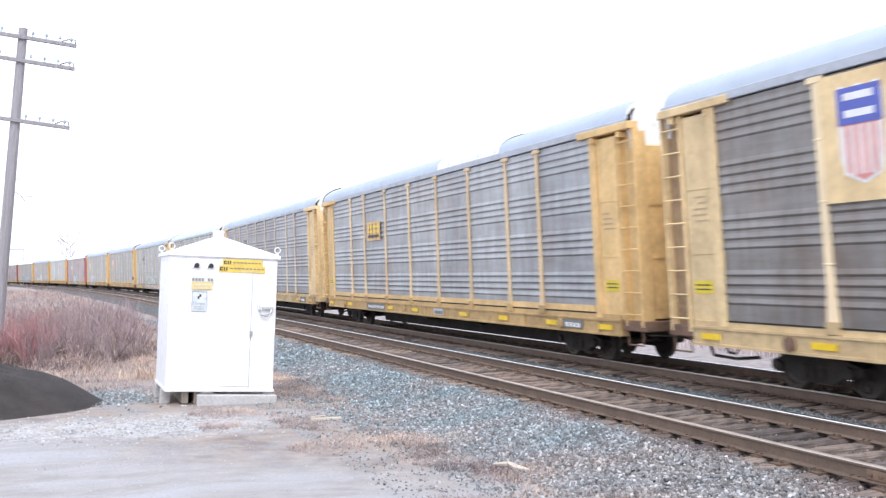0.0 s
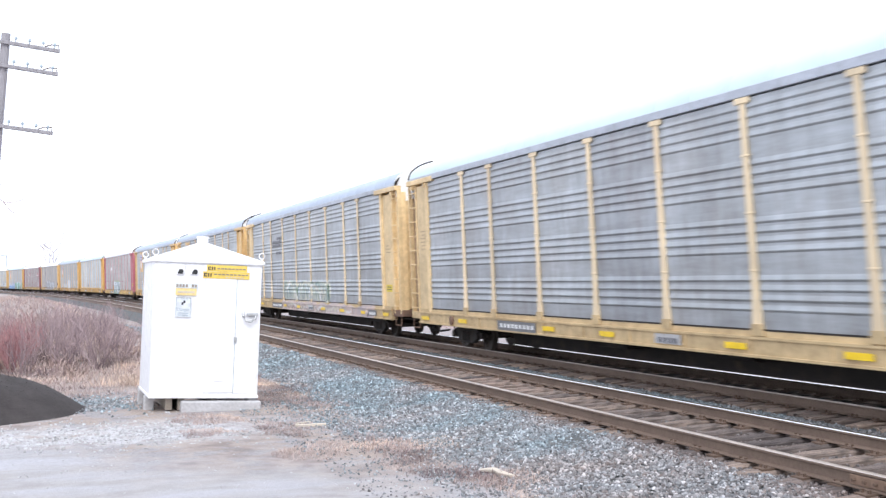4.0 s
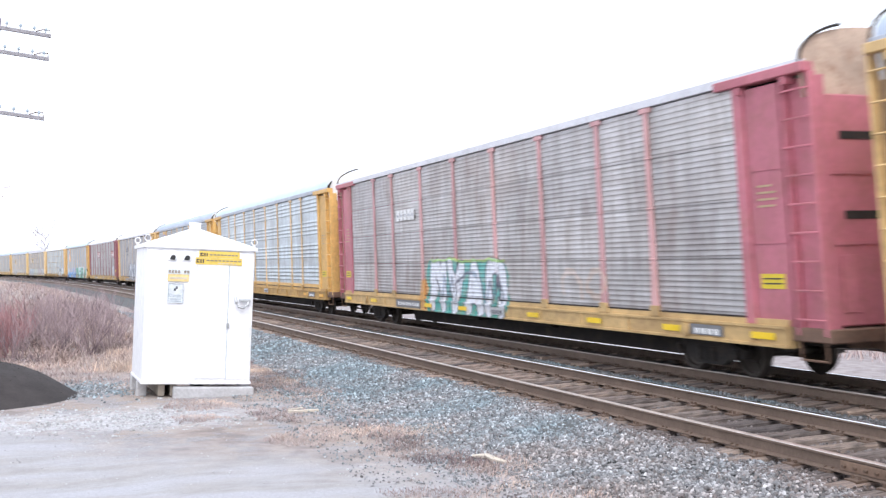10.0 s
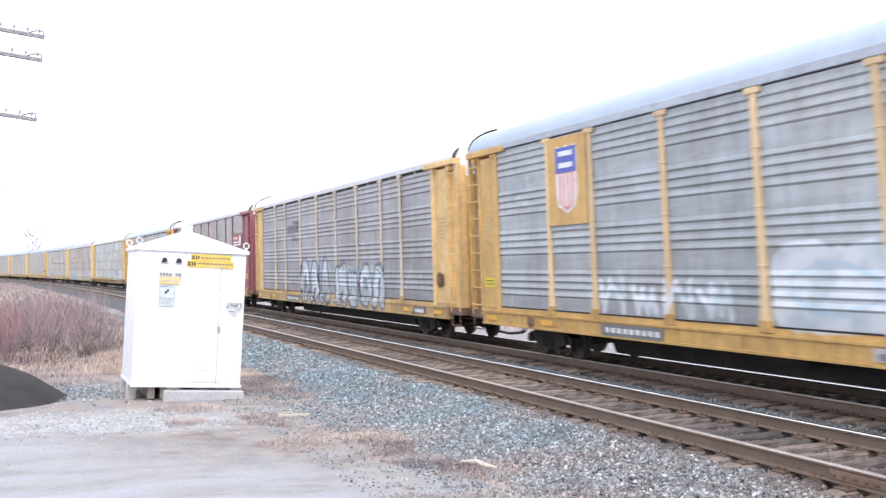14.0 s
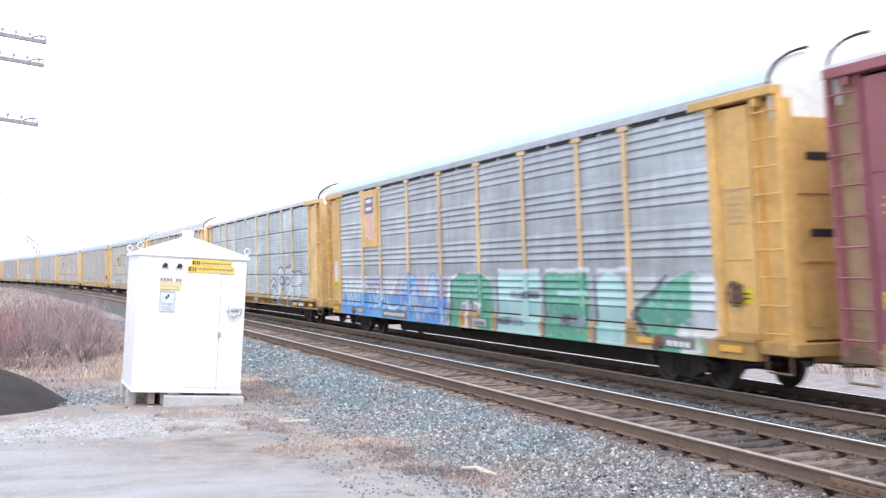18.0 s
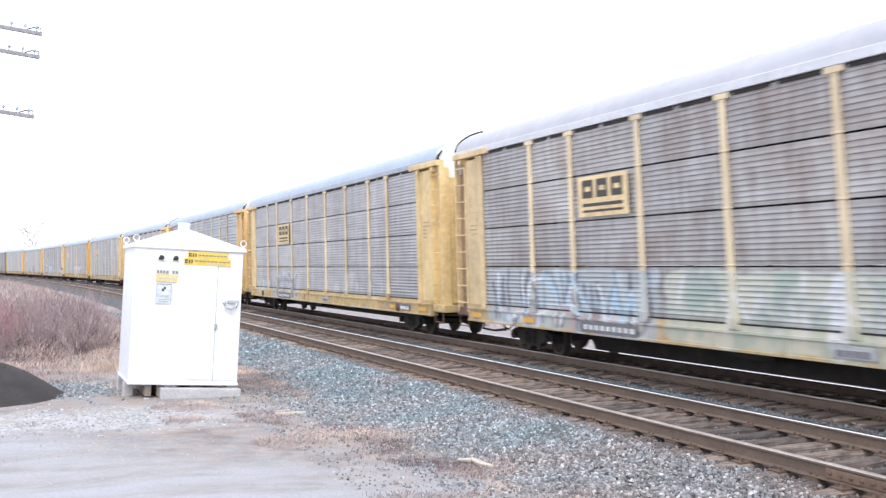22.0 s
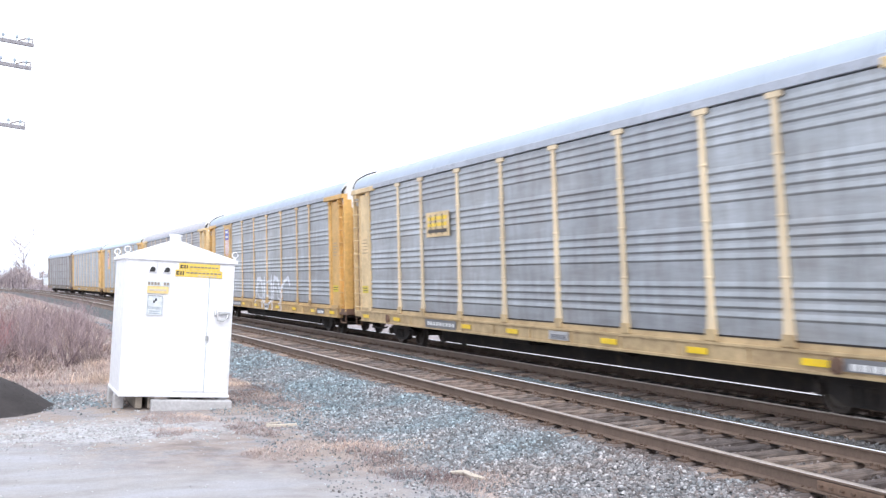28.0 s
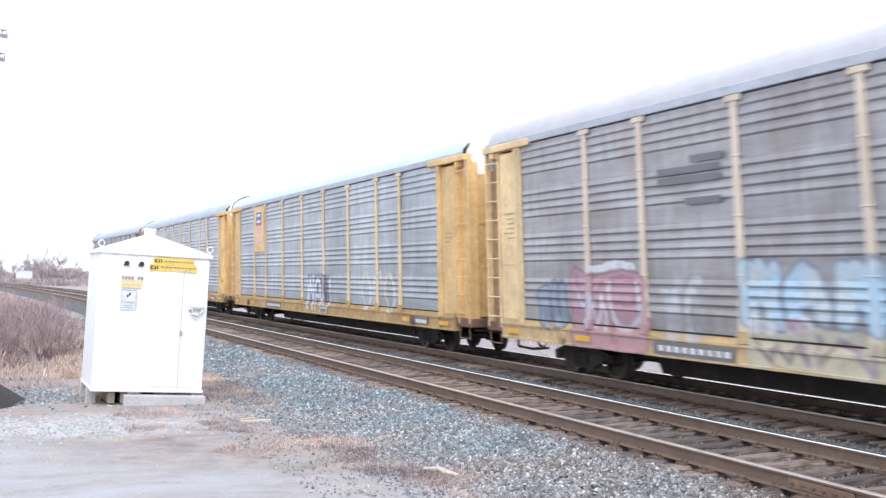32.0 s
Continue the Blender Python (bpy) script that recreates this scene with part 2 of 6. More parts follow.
M_RAIL = worn("rusty_rail", (0.19, 0.135, 0.105), 0.75, 0.3, vary=0.2, coarse=2, fine=30, dirt=(0.10, 0.07, 0.05))
M_RAILTOP = worn("polished_railhead", (0.85, 0.84, 0.83), 0.14, 1.0, vary=0.12, dirty=0.15, bumpy=0.05)
M_RAILTOP_DULL = worn("dull_railhead", (0.58, 0.50, 0.45), 0.38, 0.7, vary=0.15, dirty=0.3, bumpy=0.1)
M_TIE = tie_material()
M_PALERUST = worn("orange_rust", (0.22, 0.145, 0.105), 0.85, 0.2)
M_PLATE = worn("rusty_plate", (0.15, 0.10, 0.075), 0.8, 0.3)
M_GRASS = blade_material("dry_grass", (0.24, 0.19, 0.19), (0.46, 0.385, 0.36), (0.34, 0.265, 0.26), (0.60, 0.51, 0.46), (0.40, 0.31, 0.31))
M_MAT = blade_material("flattened_straw", (0.43, 0.36, 0.335), (0.57, 0.495, 0.455), (0.49, 0.415, 0.38), (0.64, 0.575, 0.53))
M_PINKGRASS = blade_material("pinkish_grass", (0.46, 0.38, 0.38), (0.60, 0.51, 0.50), (0.54, 0.45, 0.45), (0.66, 0.58, 0.56))
M_TWIG = blade_material("bare_twig", (0.25, 0.195, 0.205), (0.48, 0.40, 0.41), (0.36, 0.29, 0.30))
M_REDTWIG = blade_material("red_twig", (0.42, 0.22, 0.23), (0.54, 0.32, 0.32), (0.42, 0.25, 0.255))
# pale greyish tones: the haze of distance is put into the colour
M_FARTREE = blade_material("far_twigs", (0.36, 0.33, 0.35), (0.47, 0.43, 0.45), (0.41, 0.375, 0.395))
M_HUT = worn("white_hut_paint", (0.90, 0.90, 0.93), 0.45, vary=0.02, fine=6, dirty=0.02, dirt=(0.5, 0.45, 0.4), bumpy=0.05)
M_PALECONC = worn("pale_concrete", (0.52, 0.51, 0.52), 0.9, vary=0.15, bumpy=0.4)
M_TIMBER = worn("grey_timber", (0.30, 0.26, 0.22), 0.9, vary=0.2, stretch=(1, 6, 6), bumpy=0.5)
M_PALEWOOD = worn("pale_wood", (0.62, 0.55, 0.47), 0.85, vary=0.2, stretch=(1, 6, 6), bumpy=0.4)
M_POLE = worn("pole_wood", (0.33, 0.315, 0.335), 0.9, vary=0.25, stretch=(8, 8, 0.6), bumpy=0.6)
M_SOIL = worn("black_soil", (0.045, 0.038, 0.038), 0.95, vary=0.45, coarse=2.2, fine=30, dirt=(0.075, 0.062, 0.056), dirty=0.3, bumpy=1.0)
M_BLACK = plain("black_plastic", (0.03, 0.03, 0.032), 0.5)
M_SIGN = plain("yellow_sign", (0.86, 0.60, 0.12), 0.5)
M_SIGN2 = plain("yellow_between_letters", (0.80, 0.55, 0.11), 0.5)
M_FADESIGN = plain("faded_orange_sign", (0.88, 0.66, 0.30), 0.5)
M_SIGNW = plain("white_sign", (0.72, 0.76, 0.80), 0.5)
M_INK = plain("dark_lettering", (0.03, 0.03, 0.05), 0.6)
M_GREYINK = plain("grey_lettering", (0.35, 0.42, 0.48), 0.6)
M_GALV = worn("galvanised_fitting", (0.60, 0.61, 0.62), 0.4, 0.7, vary=0.1)
M_UNDER = worn("grimy_underframe", (0.032, 0.027, 0.025), 0.85, 0.2, vary=0.3, dirt=(0.14, 0.09, 0.06))
M_WHEEL = worn("wheel_steel", (0.09, 0.075, 0.065), 0.6, 0.6, vary=0.3)
M_CAP = plain("white_end_cap", (0.82, 0.83, 0.84), 0.5)
M_ROOF = worn("galvanised_roof", (0.43, 0.49, 0.585), 0.8, 0.1, fleck=0.06, vary=0.05, coarse=0.6, fine=6, dirty=0.15, dirt=(0.4, 0.38, 0.36), bumpy=0.05)
M_PALEROOF = worn("clean_galvanised_roof", (0.56, 0.67, 0.72), 0.7, 0.1, fleck=0.06, vary=0.05, coarse=0.6, fine=6, dirty=0.12, dirt=(0.5, 0.48, 0.46), bumpy=0.05)
M_WHITEROOF = worn("white_roof_paint", (0.88, 0.885, 0.90), 0.5, fleck=0.08, vary=0.04, coarse=0.6, fine=6, dirty=0.08, dirt=(0.5, 0.48, 0.46), bumpy=0.05)
M_RUSTCAP = worn("rusty_end_sheet", (0.50, 0.38, 0.30), 0.8, vary=0.35, dirt=(0.25, 0.12, 0.07), dirty=0.7)
M_PALECHORD = worn("pale_chord", (0.68, 0.68, 0.72), 0.6, 0.1, vary=0.1, dirty=0.2)
M_RUSTY = worn("rusty_casting", (0.20, 0.12, 0.085), 0.85, 0.1, vary=0.35, dirt=(0.06, 0.05, 0.045), dirty=0.6)
M_BACKING = worn("grimy_backing", (0.34, 0.225, 0.13), 0.8, vary=0.3, dirt=(0.10, 0.06, 0.04), dirty=0.6)
M_GREYROOF = worn("weathered_roof", (0.46, 0.455, 0.50), 0.55, 0.1, vary=0.08, coarse=0.8, fine=6, fleck=0.1, dirty=0.3, dirt=(0.62, 0.60, 0.60), bumpy=0.05)
M_CHORD = worn("grey_chord", (0.46, 0.49, 0.55), 0.6, 0.3, vary=0.15, dirty=0.3)
M_REFL = plain("yellow_reflector", (0.95, 0.60, 0.02), 0.4)
M_WHITE = plain("white_marking", (0.80, 0.80, 0.80), 0.5)
M_BLUE = plain("blue_marking", (0.09, 0.12, 0.46), 0.5)
M_RED = plain("red_marking", (0.68, 0.27, 0.25), 0.5)
M_PINK = plain("faded_pink_marking", (0.76, 0.40, 0.34), 0.6)

# ---------------------------------------------------------------- ground, bed and rails
S_STEPS = np.unique(np.concatenate([np.linspace(-1500, -40, 12), np.linspace(-40, 60, 101), np.linspace(60, 400, 86), np.linspace(400, 2500, 40)]))


def bank(x, y):
    """Low grassy bank behind the hut."""
    t = min(max((y - 27) / 12, 0), 1)
    return 0.55 * t * t * (3 - 2 * t)


def ground_height(a, s):
    d = noise.noise((a * 0.35, s * 0.35, 0)) * 0.05 + noise.noise((a * 1.6, s * 1.6, 5)) * 0.018
    if a > A2 + 4:
        return -0.75 + d * 2
    rise = bank(a, s) * min(max((5.2 - a) / 3, 0), 1) if abs(a) < 200 else 0.3
    # the ground swells a little towards the hut
    return GROUND + d + rise


def line_grid(name, laterals, steps, height, material):
    verts, faces = [], []
    for s in steps:
        for a in laterals:
            x, y, _ = on_line(a, s)
            verts.append((x, y, height(a, s)))
    k = len(laterals)
    for i in range(len(steps) - 1):
        for j in range(k - 1):
            faces.append((i * k + j, i * k + j + 1, (i + 1) * k + j + 1, (i + 1) * k + j))
    return raw(name, verts, faces, material, True)


LAT = [-1200, -600, -300, -150, -80, -50, -30, -20] + [x * 0.5 for x in range(-30, 17)] + [9, 11, 13, 15, 16, 17, 18, 20, 24, 30, 45, 70, 120, 250, 500, 1000, 3000]
ground = tagged(put("ground", line_grid("ground", LAT, S_STEPS, ground_height, M_GROUND)), "bare soil with dead grass and a gravel drive", "ground", kind="structure")


def bed_height(a, s):
    w = noise.noise((a * 2.1, s * 2.1, 9)) * 0.03
    pts = [(A1 - 3.1, GROUND - 0.12), (A1 - 2.75, GROUND + 0.02), (A1 - 1.75, -0.335), (A1 - 1.35, -0.235), (A1 - 1.02, -0.248), (A1 - 0.8, -0.27), (A1 + 1.2, -0.20), (A1 + 1.8, -0.25), (A2 - 1.7, -0.335), (A2 - 1.2, -0.335), (A2 + 1.2, -0.27), (A2 + 1.8, -0.25), (A2 + 3.0, -0.70), (A2 + 3.4, -0.95)]
    for (a0, z0), (a1, z1) in zip(pts, pts[1:]):
        if a <= a1:
            return z0 + (z1 - z0) * (a - a0) / (a1 - a0) + w * (0 if a in (pts[0][0], pts[-1][0]) else 1)
    return pts[-1][1]


BED = [A1 - 3.1 + i * 0.25 for i in range(int((A2 - A1 + 6.5) / 0.25) + 1)]
bed = tagged(put("ballast_bed", line_grid("ballast_bed", BED, [s for s in S_STEPS if -300 < s < 900], bed_height, M_BED)), "grey crushed-stone ballast bed under two tracks", "ballast", kind="structure")

# strip over the tie tops; its black is partly the train's shade
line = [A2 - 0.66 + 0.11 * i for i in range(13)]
tagged(put("ballast_strip", line_grid("ballast_strip", line, [s for s in S_STEPS if -300 < s < 500], lambda a, s: Z2 - 0.212 + TILT2 * (a - A2 + GAUGE / 2) + abs(noise.noise((a * 9, s * 9, 0))) * 0.03, M_OIL_SHADE)), "oil-stained ballast between the rails, blackened with the train's shade", "ballast", kind="structure")

HEAD = [(-0.036, -0.012), (-0.030, 0.0), (0.030, 0.0), (0.036, -0.012)]
BODY = [(0.036, -0.012), (0.036, -0.034), (0.010, -0.045), (0.009, -0.145), (0.070, -0.162), (0.070, -0.172), (-0.070, -0.172), (-0.070, -0.162), (-0.009, -0.145), (-0.010, -0.045), (-0.036, -0.034), (-0.036, -0.012)]


def rail_mesh(name, a, z, profile, material):
    steps = [-200, -100, -50] + list(range(-20, 51, 10)) + list(range(56, 420, 6)) + list(range(430, 900, 20))
    verts, faces, k = [], [], len(profile)
    for s in steps:
        for px, pz in profile:
            x, y, _ = on_line(a + px, s)
            verts.append((x, y, z + pz))
    for i in range(len(steps) - 1):
        for j in range(k - 1):
            faces.append((i * k + j, (i + 1) * k + j, (i + 1) * k + j + 1, i * k + j + 1))
    return raw(name, verts, faces, material)


def tie_mesh(seed):
    """A split, weathered timber with ragged ends."""
    rnd = random.Random(seed)
    bm = bmesh.new()
    n = 9
    w, h = 0.118 + rnd.uniform(-0.012, 0.012), 0.17
    split = rnd.uniform(-0.4, 0.4)
    rings = []
    for i in range(n):
        end = i in (0, n - 1)
        x = -1.28 + 2.56 * i / (n - 1) + rnd.uniform(-0.04, 0.04)
        crack = rnd.uniform(0.004, 0.03)
        q = []
        for sy, z in ((-1, -h), (-0.97, -0.03), (-0.80, 0), (split - 0.1, 0.003), (split, -crack), (split + 0.1, 0), (0.82, 0), (0.97, -0.035), (1, -h)):
            q.append(bm.verts.new((x + (rnd.uniform(-0.07, 0.07) if end else 0), sy * w + rnd.uniform(-0.014, 0.014), z + rnd.uniform(-0.016, 0.005) - (0.03 * rnd.random() if end else 0))))
        rings.append(q)
    for p, q in zip(rings, rings[1:]):
        for j in range(8):
            bm.faces.new((p[j], q[j], q[j + 1], p[j + 1]))
    bm.faces.new(rings[0]), bm.faces.new(rings[-1][::-1])
    return mesh_of("tie", bm, M_TIE)


def plate_mesh():
    bm = bmesh.new()
    box(bm, -0.17, 0.17, -0.09, 0.09, -0.01, 0.014)
    for sx, sy in ((-0.1, -0.05), (-0.1, 0.05), (0.1, -0.05), (0.1, 0.05)):
        box(bm, sx - 0.014, sx + 0.014, sy - 0.012, sy + 0.012, 0.014, 0.05)
    return mesh_of("tie_plate", bm, M_PLATE)


TIES = [tie_mesh(i) for i in range(12)]
PLATE = plate_mesh()


def track(name, a, z, tilt, label, tops):
    root = thing(name, Matrix.Identity(4), label, "railway track", kind="structure")
    rise = GAUGE * math.sin(tilt)
    for (da, dz), top in zip(((-GAUGE / 2, 0), (GAUGE / 2, rise)), tops):
        r = put("rail", rail_mesh("rail", a + da, z + dz, BODY, M_RAIL), root)
        put("rail_head", rail_mesh("rail_head", a + da, z + dz, HEAD, top), r, None, "worn bright running surface")
    if name == "track_1":
        for da, s in ((-GAUGE / 2, 8.58), (GAUGE / 2, 21.0)):
            bm = bmesh.new()
            for sx in (-1, 1):
                x0, x1 = sorted((a + da + sx * 0.012, a + da + sx * 0.038))
                box(bm, x0, x1, s - 0.46, s + 0.46, -0.148, -0.048, 0.006)
            bar = part("joint_bar", bm, M_PALERUST, root, "rusty bolted joint bar")
            for i in range(6):
                bm = bmesh.new()
                y = s - 0.38 + i * 0.152
                tube(bm, [(a + da - 0.075, y, -0.098), (a + da - 0.03, y, -0.098)], 0.018, 6)
                part("bolt", bm, M_PLATE, bar)
    rnd = random.Random(name)
    far = bmesh.new()
    s, i = -3.0, 0
    while s < 330:
        x, y, th = on_line(a + rnd.uniform(-0.09, 0.09), s)
        m = Matrix.Translation((x, y, z + rise / 2 - 0.186)) @ Matrix.Rotation(th + rnd.uniform(-0.05, 0.05), 4, "Z") @ Matrix.Rotation(-tilt, 4, "Y")
        if 4 < s < 72:
            t = put("tie", TIES[rnd.randrange(12)], root, m)
            for da in (-GAUGE / 2, GAUGE / 2):
                put("tie_plate", PLATE, t, Matrix.Translation((da, 0, 0)))
        else:
            vs = box(far, -1.28, 1.28, -0.115, 0.115, -0.17, 0)
            for v in vs:
                v.co = m @ v.co
        s += 0.51 + rnd.uniform(-0.03, 0.03)
        i += 1
    ob = part("far_ties", far, M_TIE, root)
    ob["kind"] = "stuff"
    return root


track("track_1", A1, 0.0, TILT1, "empty railway track with rusty rails on weathered wooden ties", (M_RAILTOP_DULL, M_RAILTOP))
track("track_2", A2, Z2, TILT2, "railway track with bright worn rails under the train", (M_RAILTOP_DULL, M_RAILTOP))


# ---------------------------------------------------------------- scattered stuff
ICO = np.array([(0, 0, 1), (0.894, 0, 0.447), (0.276, 0.851, 0.447), (-0.724, 0.526, 0.447), (-0.724, -0.526, 0.447), (0.276, -0.851, 0.447)])
ICO_F = np.array([(0, 1, 2), (0, 2, 3), (0, 3, 4), (0, 4, 5), (0, 5, 1)])
ROCK = np.concatenate([ICO, ICO[1:] * (1.05, 1.05, -0.9)])
ROCK_F = np.concatenate([ICO_F, [(1, 6, 2), (2, 6, 7), (2, 7, 3), (3, 7, 8), (3, 8, 4), (4, 8, 9), (4, 9, 5), (5, 9, 10), (5, 10, 1), (1, 10, 6)]])


def stones(name, places, sizes, material, label, seed):
    """Angular stones, one low-poly island each."""
    rng = np.random.default_rng(seed)
    n, k = len(places), len(ROCK)
    v = ROCK[None] * (1 + rng.uniform(-0.35, 0.3, (n, k, 1))) * rng.uniform(0.6, 1.25, (n, 1, 3))
    ang = rng.uniform(0, math.tau, n)
    c, s = np.cos(ang)[:, None], np.sin(ang)[:, None]
    tip = rng.uniform(-0.6, 0.6, (n, 1))
    x, y, z = v[..., 0], v[..., 1], v[..., 2]
    x, z = x * np.cos(tip) - z * np.sin(tip), x * np.sin(tip) + z * np.cos(tip)
    v = np.stack([x * c - y * s, x * s + y * c, z], -1) * np.asarray(sizes)[:, None, None] + np.asarray(places)[:, None]
    f = (ROCK_F[None] + (np.arange(n) * k)[:, None, None]).reshape(-1, 3)
    return tagged(put(name, raw(name, v.reshape(-1, 3), f, material)), label, "gravel", kind="stuff")


def scatter_ballast():
    rng = np.random.default_rng(3)
    p, r = [], []
    dark_p, dark_r = [], []
    rust_p, rust_r = [], []
    bands = [(A1 - 3.3, A1 - 1.05, 7, 18, 1200, 0.0225, 0), (A1 - 3.2, A1 - 1.1, 18, 28, 700, 0.026, 0), (A1 - 4.2, A1 - 1.1, 28, 60, 260, 0.032, 0), (A1 - 1.35, A1 + 1.3, 7, 30, 650, 0.016, 2), (A1 + 1.25, A2 - 1.35, 8, 34, 420, 0.021, 1), (A1 - 4.0, A1 - 3.1, 7, 24, 380, 0.017, 0), (A1 - 5.0, A1 - 3.9, 8, 25, 110, 0.015, 0)]
    for a0, a1, y0, y1, dens, size, grimy in bands:
        n = int((a1 - a0) * (y1 - y0) * dens)
        a, y = rng.uniform(a0, a1, n), rng.uniform(y0, y1, n)
        for i in range(n):
            ai, yi = float(a[i]), float(y[i])
            lift = rng.uniform(0.0, 0.03) if grimy == 1 else rng.uniform(-0.005, 0.035) if grimy else rng.uniform(-0.006, 0.014)
            z = max(bed_height(ai, yi), ground_height(ai, yi)) if ai < A1 - 2.5 else bed_height(ai, yi)
            (p, dark_p, rust_p)[grimy].append((ai, yi, z + lift + rng.uniform(-0.01, 0.012)))
            (r, dark_r, rust_r)[grimy].append(size * rng.uniform(0.55, 1.45))
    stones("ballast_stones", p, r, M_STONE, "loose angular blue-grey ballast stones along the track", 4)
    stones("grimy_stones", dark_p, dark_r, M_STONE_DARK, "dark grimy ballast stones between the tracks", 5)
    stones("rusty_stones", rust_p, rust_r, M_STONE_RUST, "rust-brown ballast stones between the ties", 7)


scatter_ballast()


def blades(name, places, heights, width, lean, material, label, seed, category="grass"):
    """Thin three-point stalks, each an island."""
    rng = np.random.default_rng(seed)
    n = len(places)
    p, h = np.asarray(places), np.asarray(heights)[:, None]
    ang, fall = rng.uniform(0, math.tau, n), rng.uniform(0.1, 1, n)[:, None] * lean
    d = np.stack([np.cos(ang), np.sin(ang), np.zeros(n)], 1)
    w = np.stack([-np.sin(ang + 0.8), np.cos(ang + 0.8), np.zeros(n)], 1) * width * rng.uniform(0.6, 1.4, (n, 1))
    up = np.array([0, 0, 1.0])
    mid = p + up * h * 0.55 + d * h * fall * 0.3
    tip = p + up * h * (1 - 0.35 * fall) + d * h * fall
    v = np.stack([p - w, p + w, mid + w * 0.7, mid - w * 0.7, tip], 1).reshape(-1, 3)
    o = np.arange(n)[:, None] * 5
    f = np.concatenate([o + (0, 1, 2), o + (0, 2, 3), o + (3, 2, 4)], 0)
    return tagged(put(name, raw(name, v, f, material)), label, category, kind="stuff")


# ---------------------------------------------------------------- vegetation
def scatter_grass():
    rng = np.random.default_rng(11)
    p, h = [], []
    for x0, x1, y0, y1, n, lo, hi in ((-8, 4.6, 27.5, 36, 11000, 0.25, 0.70), (-12, 4.6, 36, 60, 12000, 0.30, 0.75), (-20, 4.6, 60, 150, 12000, 0.4, 0.8)):
        for _ in range(n):
            a, s = rng.uniform(x0, x1), rng.uniform(y0, y1)
            if noise.noise((a * 0.5, s * 0.5, 2)) < -0.45:
                continue
            x, y, _t = on_line(a, s)
            p.append((x, y, ground_height(a, s) - 0.02))
            # shorter towards the ballast
            tuft = 0.35 + 1.1 * max(0, 0.35 + noise.noise((a * 0.9, s * 0.6, 6)))
            h.append(rng.uniform(lo, hi) * tuft * min(1.0, 0.25 + 0.3 * max(4.6 - a, 0)) * min(1.0, 0.3 + 0.2 * (s - 27.5)))
    q, w = [], []
    for _ in range(12000):
        a, s = A2 + rng.uniform(8.5, 16), rng.uniform(4, 70)
        x, y, _t = on_line(a, s)
        q.append((x, y, ground_height(a, s) - 0.02))
        w.append(rng.uniform(0.25, 0.65))
    blades("pale_grass", q, w, 0.014, 1.6, M_PINKGRASS, "pale pinkish dead grass beyond the tracks", 17)
    blades("dry_grass", p, h, 0.016, 2.3, M_GRASS, "tall dead straw-coloured grass on the bank", 12)
    p, h = [], []
    for cx, cy, sx, sy, n in ((4.9, 22.5, 0.8, 2.5, 1600), (5.2, 12.4, 0.5, 0.7, 700), (4.8, 15.0, 0.5, 1.2, 500), (5.3, 9.9, 0.5, 0.8, 500), (3.0, 24.0, 2.0, 1.5, 900), (0.5, 26.0, 2.5, 1.5, 1200), (5.0, 29.0, 0.7, 4.0, 1500)):
        for _ in range(n):
            x, y = rng.normal(cx, sx * 0.6), rng.normal(cy, sy * 0.6)
            if x > A1 - 2.3:
                continue
            p.append((x, y, ground_height(x, y) - 0.01))
            h.append(rng.uniform(0.04, 0.16))
    mats, mh = [], []
    for _ in range(60000):
        x, y = rng.uniform(2.2, 6.0), rng.uniform(8, 27)
        if noise.noise((x * 0.9, y * 0.7, 7)) + 0.25 * noise.noise((x * 3, y * 3, 1)) < 0.16 or x + 0.25 * y < 6.3:
            continue
        mats.append((x, y, ground_height(x, y) - 0.004))
        mh.append(rng.uniform(0.03, 0.10))
    blades("straw_mats", mats, mh, 0.0045, 2.6, M_MAT, "flattened brown dead grass on the soil", 14)
    p2, h2 = [], []
    for _ in range(5000):
        x, y = rng.uniform(-3, 3.5), rng.uniform(24.5, 29.5)
        if noise.noise((x * 0.8, y * 0.8, 4)) < -0.05:
            continue
        p2.append((x, y, ground_height(x, y) - 0.01))
        h2.append(rng.uniform(0.06, 0.25))
    blades("straw_fringe", p2, h2, 0.007, 2.2, M_MAT, "trampled pale straw at the foot of the bank", 15)
    p3, h3 = [], []
    for _ in range(7000):
        x, y = rng.normal(3.0, 0.75), rng.uniform(26.5, 35)
        if x > 4.9 or noise.noise((x * 0.9, y * 0.6, 8)) < -0.2:
            continue
        p3.append((x, y, ground_height(x, y) - 0.01))
        h3.append(rng.uniform(0.15, 0.5))
    blades("pale_straw", p3, h3, 0.010, 1.5, M_MAT, "bent pale yellow dead grass beside the hut", 16)
    blades("grass_tufts", p, h, 0.005, 1.6, M_GRASS, "short flattened dead grass tufts beside the ballast", 13)


scatter_grass()


